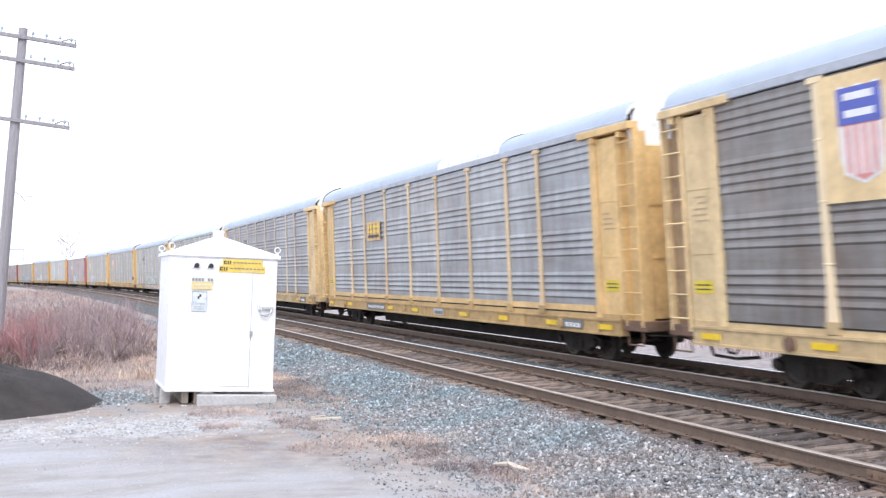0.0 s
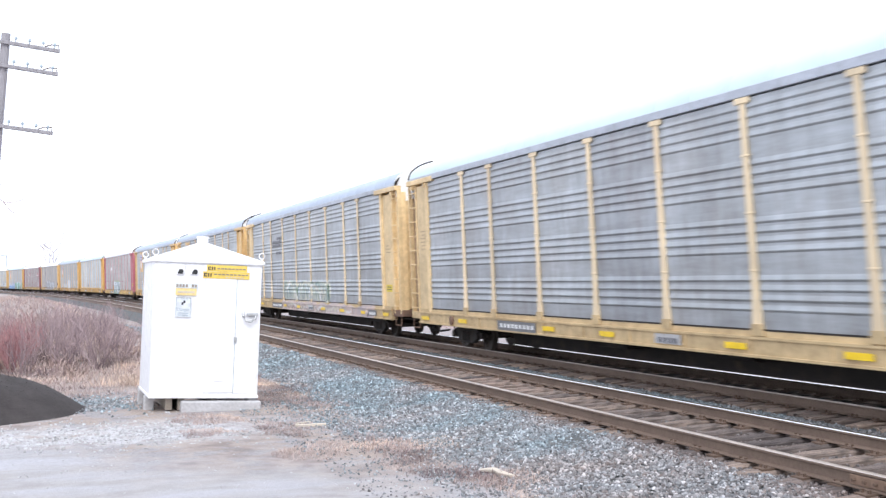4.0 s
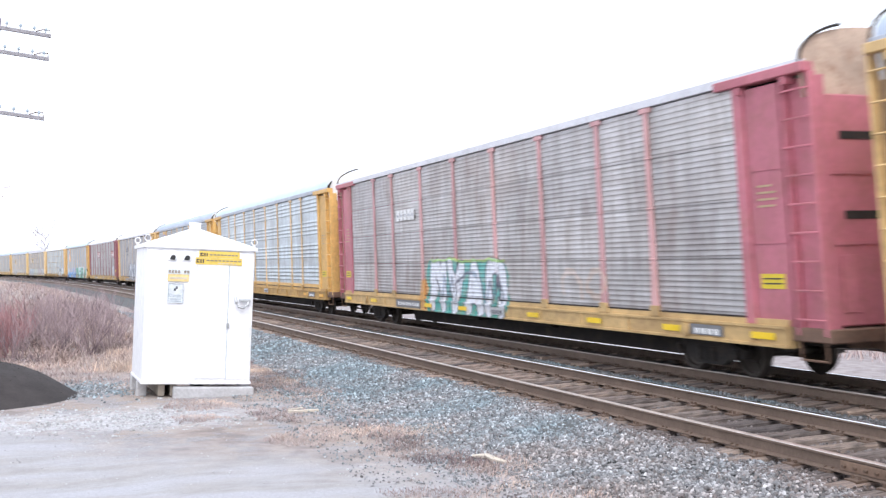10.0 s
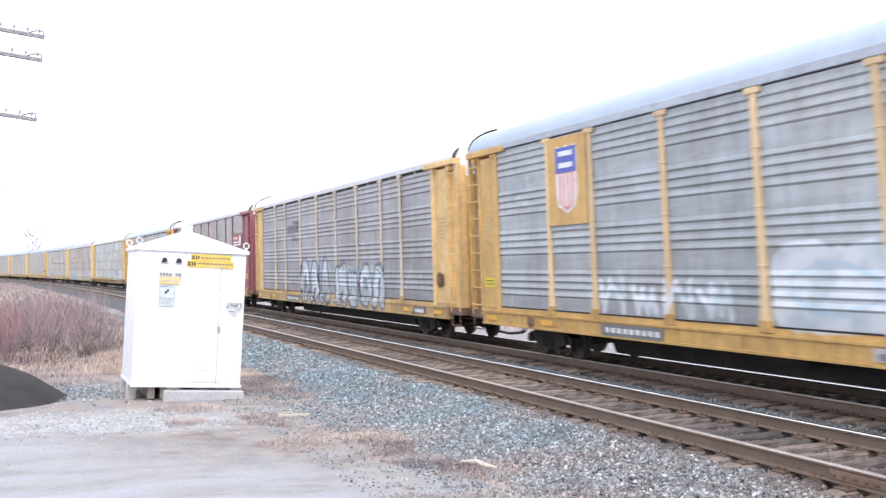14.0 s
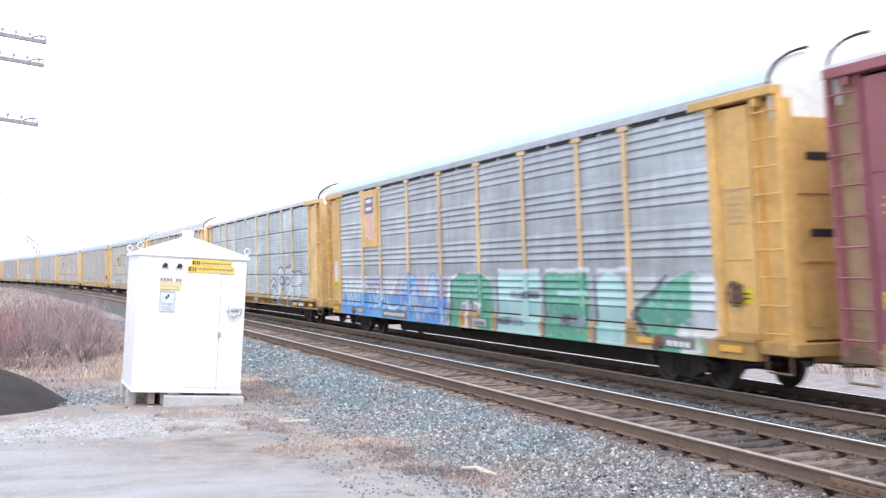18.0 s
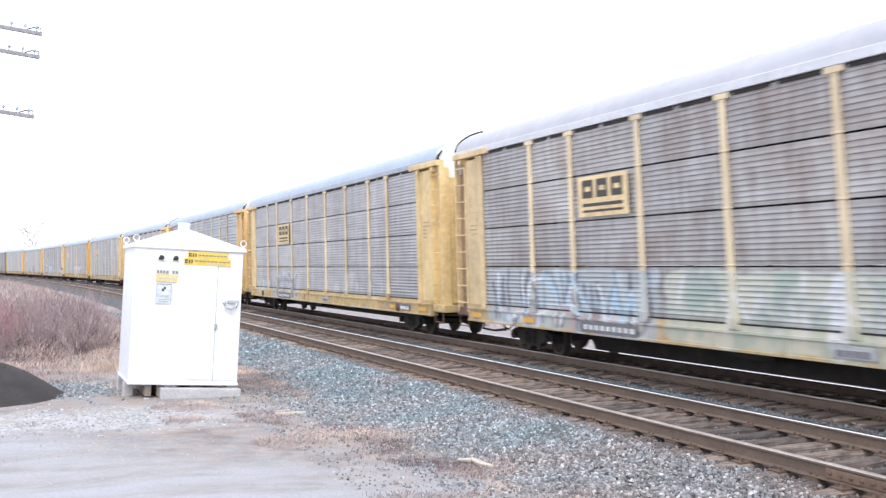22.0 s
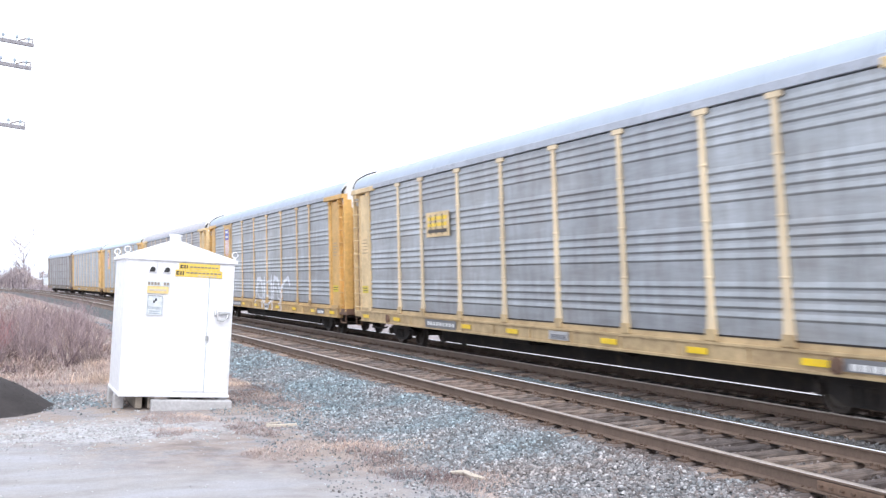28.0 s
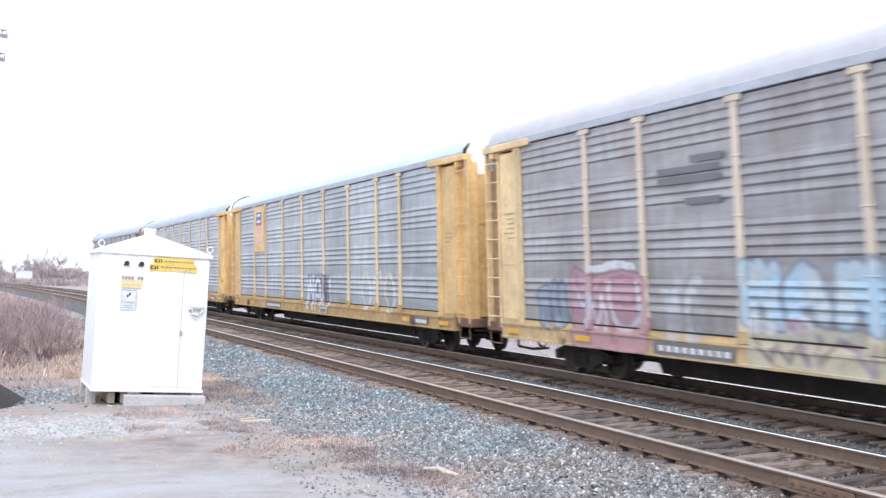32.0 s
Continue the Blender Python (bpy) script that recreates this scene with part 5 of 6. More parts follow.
LEDGE = [simple("deck_ledge", lambda bm: ledge(bm, y0, y1)) for y0, y1 in zip(EDGES, EDGES[1:])]
EAVE_SHADE = [simple("roof_joint", lambda bm: eave_shade(bm, y0, y1)) for y0, y1 in zip(EDGES, EDGES[1:])]
SILL = {s: simple("side_sill", lambda bm: sill(bm, s)) for s in (-1, 1)}
ESILL = {e: simple("end_sill", lambda bm: end_sill(bm, e)) for e in (-1, 1)}
UNDER = {low: simple("underframe", lambda bm: underframe(bm, low)) for low in (0.21, 0.36)}
FRAME = {s: simple("side_frame", lambda bm: truck_frame(bm, s)) for s in (-1, 1)}
BOLST = simple("bolster", bolster)
WHEEL = simple("wheelset", wheelset)
COUP = {e: simple("coupler", lambda bm: coupler(bm, e)) for e in (-1, 1)}
HOSE = {e: simple("air_hose", lambda bm: air_hose(bm, e)) for e in (-1, 1)}
LEVER = {e: simple("uncoupling_lever", lambda bm: cut_lever(bm, e)) for e in (-1, 1)}
CHORD = {s: simple("top_chord", lambda bm: chord(bm, s)) for s in (-1, 1)}
REFL = {y: simple("reflector", lambda bm: rect(bm, -1, y - 0.3, y + 0.3, 0.80, 0.91)) for y in (-12.3, -9.6, -6.6, -3.6, 0.9, 3.7, 9.2, 12.3)}
BOSS = {y: simple("jacking_pad", lambda bm: boss(bm, y)) for y in (-10.05, 10.05)}
PIPE = simple("brake_pipe", brake_pipe)
STEP = {e: simple("stirrup_step", lambda bm: stirrup(bm, e)) for e in (-1, 1)}
BRAKE = simple("brake_wheel", brake_wheel)
for me in (WHEEL,):
    me.materials[0] = M_WHEEL

YELLOW, TAN, LEMON, ORANGE = (0.79, 0.54, 0.255), (0.84, 0.63, 0.36), (0.86, 0.63, 0.32), (0.75, 0.465, 0.17)
RED, MAROON = (0.55, 0.19, 0.235), (0.34, 0.125, 0.15)
HAZY, GRIME = (0.47, 0.455, 0.465), (0.49, 0.475, 0.475)
BRIGHT, SILVER, DULL, BROWN = (0.56, 0.62, 0.66), (0.41, 0.435, 0.46), (0.355, 0.355, 0.372), (0.425, 0.41, 0.405)
DUST, SOOT, SMOKE, CLEAR, COOL = (0.33, 0.29, 0.265), (0.29, 0.28, 0.27), (0.405, 0.418, 0.437), (0.425, 0.45, 0.47), (0.44, 0.48, 0.52)
WH, BK, LB, TL, PK, GN, CR = (0.74, 0.76, 0.82), (0.04, 0.04, 0.06), (0.12, 0.40, 0.70), (0.10, 0.42, 0.40), (0.50, 0.31, 0.36), (0.06, 0.30, 0.19), (0.62, 0.59, 0.46)
PALE = (0.51, 0.58, 0.615)
JADE, MINT, LIME, SAGE = (0.10, 0.36, 0.25), (0.42, 0.66, 0.64), (0.35, 0.62, 0.16), (0.36, 0.46, 0.38)
PINE = (0.10, 0.22, 0.17)
TEAL = (0.05, 0.33, 0.29)
BLUE = (0.07, 0.30, 0.72)
SLATE, DUSK = (0.24, 0.31, 0.42), (0.34, 0.15, 0.20)
AMBER = (0.62, 0.33, 0.12)
PURP, DK, SKY, AQ = (0.27, 0.22, 0.36), (0.09, 0.09, 0.13), (0.42, 0.60, 0.74), (0.36, 0.60, 0.60)

# paint, panel tone, seams, emblem, roof, flatcar paint, sprayed paint; +y is the trailing end
CARS = [
    (TAN, SOOT, False, "shield", "arch", TAN, []),
    (YELLOW, SMOKE, False, "bars", "arch", YELLOW, []),
    (TAN, DULL, False, "dark", "arch", TAN, []),
    (TAN, SILVER, False, "", "arch", TAN, []),
    (TAN, SILVER, False, "dark", "arch", TAN, [spray("8", 12.95, 12.2, 2.0, 2.9, 0.1, WH, cover=0.7), spray("-", 4.3, -4.8, 1.1, 2.1, 0.42, CR, SAGE, cover=0.9), spray("5zaz8zc5zz", 4.2, -4.6, 1.15, 2.1, 0.09, PINE, DULL, cover=0.85), spray("zcazcz", 4.1, -4.4, 1.1, 2.1, 0.05, SLATE, PINE, cover=0.7), spray("czacz", 3.9, -4.0, 1.1, 2.0, 0.06, WH, CR, cover=0.85), spray("-", 4.6, -11, 0.6, 1.12, 0.24, PK, PURP, cover=0.6), spray("auzazu", 3.0, -8, 0.66, 1.05, 0.06, WH, CR, cover=0.8), spray("zzuz", 3.6, -4, 0.62, 1.0, 0.04, DK, cover=0.7)]),
    (YELLOW, CLEAR, False, "shield", "arch", YELLOW, [spray("zuaz", 8.2, 4.6, 1.2, 2.0, 0.05, DK, DULL, cover=0.5), spray("az", 4.0, 1.8, 1.2, 1.8, 0.06, DULL, DK, cover=0.4), spray("8", 1.2, -1.5, 1.1, 1.9, 0.2, WH, SILVER, cover=0.35), spray("8", -10.5, -11.7, 1.3, 2.15, 0.16, DK, DULL, cover=0.75)]),
    (YELLOW, CLEAR, False, "shield", "arch", YELLOW, [spray("1234", 8.3, 2.4, 0.62, 2.2, 0.2, SLATE, PALE, WH, 0.11), spray("8", 4.2, 2.6, 0.9, 2.0, 0.18, SLATE, SLATE, cover=0.8), spray("aca", 6.4, 2.9, 1.0, 2.1, 0.05, WH), spray("uz", 7.6, 4.2, 0.8, 1.8, 0.05, SLATE, DK, cover=0.7)]),
    (RED, GRIME, "fine", "bars_white", "white", YELLOW, [spray("8", 4.6, 3.6, 0.62, 1.75, 0.3, AMBER, cover=0.95), spray("H", 4.0, -2.2, 0.56, 2.25, 0.42, TL, TEAL, cover=0.97), spray("567n", 3.6, -2.0, 0.60, 2.3, 0.21, WH, WH, DK, 0.05, 0.97), spray("zcz", 3.2, -1.8, 0.9, 2.0, 0.05, DK, SLATE, cover=0.85), spray("-", 3.6, -2.0, 2.05, 2.35, 0.04, LIME, cover=0.9), spray("a8", -5.0, -7.2, 1.2, 2.0, 0.06, DULL, WH, cover=0.55)]),
    (ORANGE, BRIGHT, False, "", "arch", ORANGE, [spray("zc", 3.5, 1.9, 1.35, 2.05, 0.07, DK, DULL, cover=0.85), spray("-", 3.3, 2.1, 1.45, 1.65, 0.05, DK, cover=0.8)]),
    (ORANGE, SILVER, False, "shield", "arch", ORANGE, [spray("5z5z", 6.9, 2.2, 1.12, 2.0, 0.09, WH, PALE, cover=0.85), spray("#", 1.3, -2.2, 1.05, 2.55, 0.34, WH, PALE, cover=0.75), spray("8", 0.9, -1.2, 1.3, 2.3, 0.05, SKY, cover=0.6), spray("8", -7.2, -8.7, 1.3, 2.4, 0.28, WH, SILVER, cover=0.7), spray("-", -10.4, -11.7, 1.8, 2.4, 0.2, WH, cover=0.6), spray("zE", 11.2, 9.6, 3.6, 4.3, 0.06, DULL, DK, cover=0.6), spray("c", 10.9, 9.9, 2.3, 2.9, 0.07, DK, cover=0.5)]),
    (YELLOW, DULL, False, "dark", "white", YELLOW, [spray("H", 4.2, -0.7, 0.8, 2.5, 0.36, SLATE, PALE, cover=0.55), spray("827", 4.3, -0.6, 0.62, 2.6, 0.24, WH, PALE, DK, 0.15), spray("zuz", 4.0, -0.4, 0.7, 2.4, 0.05, DK), spray("H", -1.4, -7.2, 0.8, 2.3, 0.36, SLATE, PALE, cover=0.55), spray("5z8a", -1.3, -7.4, 0.66, 2.35, 0.22, WH, PALE, DK, 0.13), spray("uzc", -1.6, -7.0, 0.8, 2.2, 0.05, DK, SLATE), spray("z", -8.4, -11, 1.4, 2.1, 0.05, SILVER, cover=0.5)]),
    (MAROON, BROWN, "fine", "plates", "white", YELLOW, [spray("43", -10.0, -11.2, 1.2, 2.3, 0.10, WH, SKY, cover=0.85)]),
    (ORANGE, COOL, False, "shield_faded", "arch", ORANGE, [spray("8", 12.9, 12.2, 1.7, 2.7, 0.15, WH, cover=0.75), spray("#", 11.7, 0.9, 1.35, 2.15, 0.12, PURP, SILVER, cover=0.8), spray("zuz", 11.5, 5.2, 1.3, 2.1, 0.06, PURP, WH, cover=0.8), spray("#", 11.7, 0.9, 0.5, 1.5, 0.26, BLUE, LB, cover=0.97), spray("zazu", 11.4, 4.9, 0.9, 1.9, 0.06, SKY, WH, cover=0.8), spray("27", 4.9, 1.1, 0.6, 2.2, 0.22, BLUE, SKY, PURP, 0.08), spray("-", 1.0, -11.7, 0.3, 0.75, 0.2, BROWN, CR, cover=0.6),
        spray("n", 1.0, -2.3, 0.28, 2.25, 0.44, WH, DK, cover=0.95), spray("n", 0.8, -2.3, 0.28, 2.2, 0.38, JADE, JADE, cover=0.98), spray("K", 0.75, 0.15, 0.35, 2.1, 0.06, DK), spray("K", -0.35, -0.75, 0.35, 1.5, 0.09, WH, CR), spray("K", -0.7, -1.1, 0.35, 1.5, 0.07, DK),
        spray("#", -2.45, -5.05, 0.28, 2.25, 0.31, AQ, MINT, cover=0.97), spray("-", -3.2, -5.0, 1.5, 1.75, 0.09, DK, SLATE), spray("-", -2.5, -4.2, 0.85, 1.1, 0.09, DK, SLATE), spray("K", -2.4, -2.7, 0.3, 2.2, 0.06, DK), spray("-", -2.5, -5.0, 2.1, 2.3, 0.05, WH),
        spray("#", -5.1, -7.4, 0.28, 2.25, 0.31, JADE, JADE, cover=0.98), spray("-", -5.8, -7.3, 1.6, 1.8, 0.06, AQ, MINT), spray("-", -5.9, -7.3, 0.95, 1.25, 0.13, DK, SLATE), spray("K", -5.05, -5.35, 0.3, 2.2, 0.07, DK), spray("-", -5.2, -7.4, 2.1, 2.3, 0.05, WH), spray("-", -5.6, -6.6, 0.35, 0.6, 0.09, CR, WH),
        spray("K", -7.55, -9.2, 0.28, 2.25, 0.60, AQ, MINT, cover=0.97), spray("K", -7.45, -7.75, 0.3, 2.2, 0.07, DK), spray("-", -7.6, -9.1, 2.1, 2.3, 0.05, WH),
        spray("<", -9.1, -11.6, 0.28, 2.25, 0.42, JADE, JADE, cover=0.97), spray("<", -8.95, -10.4, 0.3, 2.2, 0.07, DK), spray("z", -10.6, -11.5, 0.35, 1.4, 0.12, WH, CR), spray("#", -11.0, -12.0, 0.9, 2.2, 0.2, BROWN, WH, cover=0.7)]),
    (YELLOW, PALE, True, "", "white", YELLOW, [spray("8", -4.4, -5.9, 0.95, 1.95, 0.3, WH, PALE, BK, 0.07), spray("j", -4.6, -7.2, 0.55, 1.7, 0.3, WH, PALE, BK, 0.07), spray("33", -5.9, -9.0, 0.5, 2.5, 0.34, WH, PALE, BK, 0.07), spray("=", -8.7, -10.6, 0.7, 2.4, 0.30, WH, PALE, BK, 0.07), spray("c", -4.6, -5.6, 1.15, 1.7, 0.05, BK, DK), spray("88", -6.3, -8.6, 1.5, 2.1, 0.05, DK, BK), spray("u", -5.7, -8.8, 0.42, 1.1, 0.07, BK, DK)]),
    (TAN, BROWN, True, "box", "arch", TAN, [spray("#", 11.7, 3.6, 0.65, 2.12, 0.24, PALE, SILVER, cover=0.8), spray("zu2a5z7u", 11.5, 3.9, 0.7, 2.1, 0.06, SLATE, DK, cover=0.85), spray("ua7z", 11.2, 4.4, 0.75, 2.0, 0.07, SKY, WH, cover=0.9), spray("zaz", 10.8, 5.0, 0.62, 1.3, 0.06, WH, PK, cover=0.85),
        spray("#", 3.5, -2.4, 0.65, 2.1, 0.24, CR, SAGE, cover=0.75), spray("az5", 3.2, -2.0, 0.9, 2.0, 0.06, WH, DULL, cover=0.7), spray("K", -0.9, -1.6, 0.65, 2.1, 0.2, WH, cover=0.8), spray("#", -2.6, -7.6, 0.8, 2.0, 0.22, PK, BROWN, cover=0.75), spray("523", -2.8, -7.4, 0.95, 1.9, 0.06, WH, DULL, cover=0.6),
        spray("#", -7.8, -11.6, 0.8, 2.05, 0.2, SILVER, WH, cover=0.7), spray("28", -7.9, -11.3, 0.9, 1.95, 0.08, DK, DULL, cover=0.7)]),
    (LEMON, HAZY, True, "box", "arch", LEMON, [spray("-", 11.3, -9.5, 0.28, 0.72, 0.19, CR, SILVER, cover=0.7), spray("-", 7.4, 1.0, 0.3, 0.7, 0.17, DULL, SLATE, cover=0.5), spray("#", 11.6, 8.6, 0.75, 1.55, 0.2, WH, PALE, cover=0.5), spray("K", 10.4, 10.0, 0.7, 1.6, 0.14, WH, cover=0.7), spray("#", 8.2, 2.8, 0.7, 1.95, 0.2, SILVER, WH, cover=0.6), spray("2z8z3z4", 8.2, 3.0, 0.7, 1.95, 0.10, DULL, DK, WH, 0.04, cover=0.75), spray("-", 7.6, 3.4, 1.3, 1.75, 0.10, DK, DULL, cover=0.6), spray("#", -1.0, -5.6, 1.1, 1.95, 0.2, WH, SILVER, cover=0.45), spray("8", -6.6, -8.4, 1.0, 2.0, 0.2, WH, SILVER, cover=0.5), spray("z", -8.6, -11.4, 0.75, 1.05, 0.05, DK, cover=0.5)]),
    (YELLOW, SILVER, False, "", "arch", YELLOW, []),
    (LEMON, HAZY, True, "box", "arch", LEMON, [spray("-", 10.0, 9.2, 2.9, 3.2, 0.06, WH), spray("-", 10.9, 9.6, 4.3, 4.7, 0.15, WH, SILVER, cover=0.7)]),
    (TAN, SILVER, False, "bars", "arch", TAN, []),
    (ORANGE, SILVER, False, "shield", "arch", YELLOW, [spray("auac", 1.2, -5.8, 0.62, 2.3, 0.09, WH), spray("88j", 0.9, -4.6, 1.1, 2.1, 0.05, WH, cover=0.7)]),
    (TAN, DULL, False, "dark", "arch", TAN, [spray("zu", 11.3, 9.9, 0.95, 2.0, 0.12, SKY, SLATE, DK, 0.05, 0.85), spray("#", 9.8, 6.9, 0.62, 2.25, 0.24, PK, PK, DUSK, 0.05, 0.85), spray("63", 9.6, 7.0, 0.75, 2.2, 0.06, DUSK, cover=0.85), spray("zu", 9.5, 7.1, 1.0, 2.1, 0.05, WH, SKY, cover=0.8), spray("-", 9.0, 7.2, 2.15, 2.5, 0.08, WH), spray("z8", 6.6, 5.1, 0.9, 2.2, 0.10, SILVER, WH, cover=0.7), spray("#", 4.2, -0.2, 0.62, 1.4, 0.16, CR, CR, cover=0.85), spray("z5z", 4.0, 0.0, 0.68, 1.3, 0.05, PURP, DK, cover=0.8), spray("5254", 4.3, 0.1, 1.3, 2.4, 0.16, SKY, PALE, SLATE, 0.06), spray("az", 4.2, 2.6, 1.15, 1.6, 0.12, PK, WH, cover=0.8), spray("82z", 0.0, -3.2, 1.5, 2.0, 0.07, SKY, WH, cover=0.7), spray("n", -9.3, -11.7, 1.0, 1.75, 0.22, WH, SILVER, cover=0.75), spray("z", -9.5, -11.5, 1.05, 1.6, 0.05, DULL, SKY, cover=0.6)]),
    (YELLOW, COOL, False, "shield_faded", "arch", YELLOW, [spray("#", 0.9, -2.4, 1.0, 2.2, 0.22, DK, SLATE, cover=0.8), spray("52u", 0.8, -2.2, 0.7, 2.1, 0.08, WH), spray("8c8", -5.4, -8.6, 0.9, 2.3, 0.08, WH, CR)]),
    (YELLOW, COOL, False, "", "arch", YELLOW, []),
    (DUST, DULL, True, "", "arch", DUST, []),
]


def skin(ob, material):
    ob.material_slots[0].link = "OBJECT"
    ob.material_slots[0].material = material
    return ob


def car_words(paint, tone_, logo, tags):
    p = {YELLOW: "yellow", TAN: "tan-yellow", LEMON: "pale yellow", ORANGE: "orange-yellow", RED: "faded red", MAROON: "maroon", DUST: "dusty brown-grey"}[paint]
    s = {BRIGHT: "bright silver", SILVER: "grey silver", DULL: "dull grey", HAZY: "hazy mauve-grey", GRIME: "grimy pinkish grey", BROWN: "rusty grey-brown", SOOT: "sooty dark grey", SMOKE: "smoky grey", CLEAR: "clean silver", COOL: "bluish silver", PALE: "pale silver"}[tone_]
    w = "%s car-carrier wagon, %s ribbed sides" % (p, s)
    if logo.startswith("shield"):
        w += ", shield emblem"
    return w + (", graffiti" if tags else "")


def build_car(k):
    paint, tone_, seams, logo, roof, deck, tags = CARS[k]
    root = thing("freight_car", Matrix.Identity(4), car_words(paint, tone_, logo, tags), "railway wagon", "cars of the train")
    rust = (0.16, 0.10, 0.07) if tone_ in (BROWN, DULL, SOOT, SMOKE, GRIME) else (0.22, 0.19, 0.17)
    tags = spray_group(tags, 0.16 if k == 12 else 0.42) if tags else None
    sheet = car_skin("ribbed_sheet", tone_, 0.40, 0.45, rust, tags, 0.5 if tone_ in (BROWN, SOOT, GRIME) else 0.35)
    coat = car_skin("car_paint", paint, 0.5, 0.0, (0.26, 0.155, 0.085), tags, 0.30, 0.95)
    base = car_skin("deck_paint", tone(deck, 0.75), 0.6, 0.0, (0.19, 0.11, 0.065), tags, 0.45, 0.96)
    for me in PANELS[seams].values():
        skin(put("side_panel", me, root), sheet)
    chalk = tuple(a * 0.7 + c * 0.3 for a, c in zip(paint, (0.85, 0.80, 0.72)))
    if tone_ is DULL and paint is not DUST:
        chalk = tuple(a * 0.3 + c * 0.7 for a, c in zip(paint, (0.62, 0.58, 0.55)))
    post_coat = coat if paint in (MAROON, DUST) else car_skin("post_paint", chalk, 0.6, 0.0, (0.30, 0.20, 0.13), tags, 0.25)
    for me in POST_ME.values():
        skin(put("side_post", me, root), post_coat)
    if k not in (5, 7, 12, 13, 14):
        put("roof_bracket", BRACE, root, None, "dark corner bracket of the roof")
    for me in FOOT.values():
        skin(put("post_foot", me, root), base)
    top = put("roof", ROOF_ME[roof], root, None, "pale galvanised arched roof" if roof == "arch" else "white-painted arched roof")
    if roof == "white":
        skin(top, M_WHITEROOF)
    elif k in (3, 8, 12, 21):
        skin(top, M_PALEROOF)
    elif k in (14, 20):
        skin(top, M_GREYROOF)
    if k == 1:
        bm = bmesh.new()
        roof_patch(bm)
        part("roof_patch", bm, M_CAP, top, "whiter roof sheets")
    if k == 11:
        for i in range(20):
            bm = bmesh.new()
            y = -12.2 + i * 1.2317
            vs = box(bm, -0.75, -0.50, y, y + 0.3, 5.70, 5.735)
            for v in vs:
                v.co.z += (v.co.x + 0.62) * 0.28
            part("roof_vent", bm, M_CHORD, top, "grey square vent")
    for e in (-1, 1):
        if (e == 1 and k not in (0, 2, 12, 13, 15, 17, 20)) or (e == -1 and k in (5, 7, 12, 13, 14)):
            put("roof_hoop", HOOP[roof, e], root)
        skin(put("end_cap", CAP[roof, e], root, None, "sheet over the end door"), M_RUSTCAP if k == 7 else M_CAP)
        door = skin(put("end_door", DOOR[e], root), coat)
        if e == -1:
            for me in (*RIBS.values(), DPAN):
                skin(put(me.name.split(".")[0], me, door), coat)
            for z in (2.7, 3.95) if k in (7, 11, 12) else (3.1,) if k in (0, 2, 3, 9, 14, 19, 20) else ():
                put("door_slot", SLOT[z], door, None, "dark slot")
        skin(put("end_sill", ESILL[e], root), base if k in (2, 3, 12, 13, 15, 16, 18) else M_RUSTY)
        put("coupler", COUP[e], root, None, "dark steel coupler")
        put("air_hose", HOSE[e], root)
        put("uncoupling_lever", LEVER[e], root)
    for key in SE:
        skin(put("end_panel", ENDP[key], root), coat)
        skin(put("corner_post", CORN[key], root), coat)
        lad = skin(put("ladder", LADD[key], root), coat if key[1] < 0 else M_BACKING)
        skin(put("eave_beam", BEAM[key], root), coat)
        for y in (13.05, 13.70):
            skin(put("ladder_rail", LRAIL[(*key, y)], lad), coat)
        if key[0] == -1:
            for i in range(9):
                skin(put("rung", RUNGS[(*key, i)], lad), coat)
    for s in (-1, 1):
        rail = skin(put("side_sill", (OPEN_SILL if k == 13 else SILL)[s], root), base)
        for me in SILL_RIB.values() if k == 13 and s < 0 else ():
            skin(put("sill_rib", me, rail), base)
        skin(put("top_chord", CHORD[s], root), M_PALECHORD if roof == "white" or k == 14 else M_CHORD)
    for me in BOSS.values():
        skin(put("jacking_pad", me, root), M_RUSTY if k % 3 == 0 else base)
    put("deck_joint", GAP, root, None, "dark strip as shade in the joint above the deck")
    for me in LEDGE if k in (1, 5, 6, 8, 16) else ():
        skin(put("deck_ledge", me, root), coat)
    for me in EAVE_SHADE if k in (10, 12, 13, 14, 15, 17) else ():
        put("roof_joint", me, root, None, "dark bars as shade in the joint under the roof rail")
    put("brake_pipe", PIPE, root, None, "black brake pipe")
    for me in STEP.values():
        skin(put("stirrup_step", me, root), M_RUSTY)
    if k in (3, 5, 10, 12, 16, 20):
        skin(put("brake_wheel", BRAKE, root, None, "rusty hand-brake wheel and housing"), M_RUSTY)
    put("underframe", UNDER[0.36 if k in (15, 17) else 0.21], root, None, "grimy black underframe")
    for y, me in REFL.items():
        if k not in (0, 1, 3, 4, 7, 11, 18, 19) and abs(y) < 9:
            continue
        skin(put("reflector", me, root, None, "yellow reflective strip"), M_REFL if k in (0, 1, 3, 4, 7, 11, 18, 19) else M_OLDREFL)
    wheels = []
    for ty in (-10.05, 10.05):
        tr = put("truck", BOLST, root, Matrix.Translation((0, ty, 0)), "grimy four-wheel truck")
        for s in (-1, 1):
            put("side_frame", FRAME[s], tr)
        for wy in (-0.88, 0.88):
            w = put("wheelset", WHEEL, tr, Matrix.Translation((0, wy, 0.42)))
            wheels.append((w, wy))
    car_marks(root, logo, coat, k)
    return root, wheels


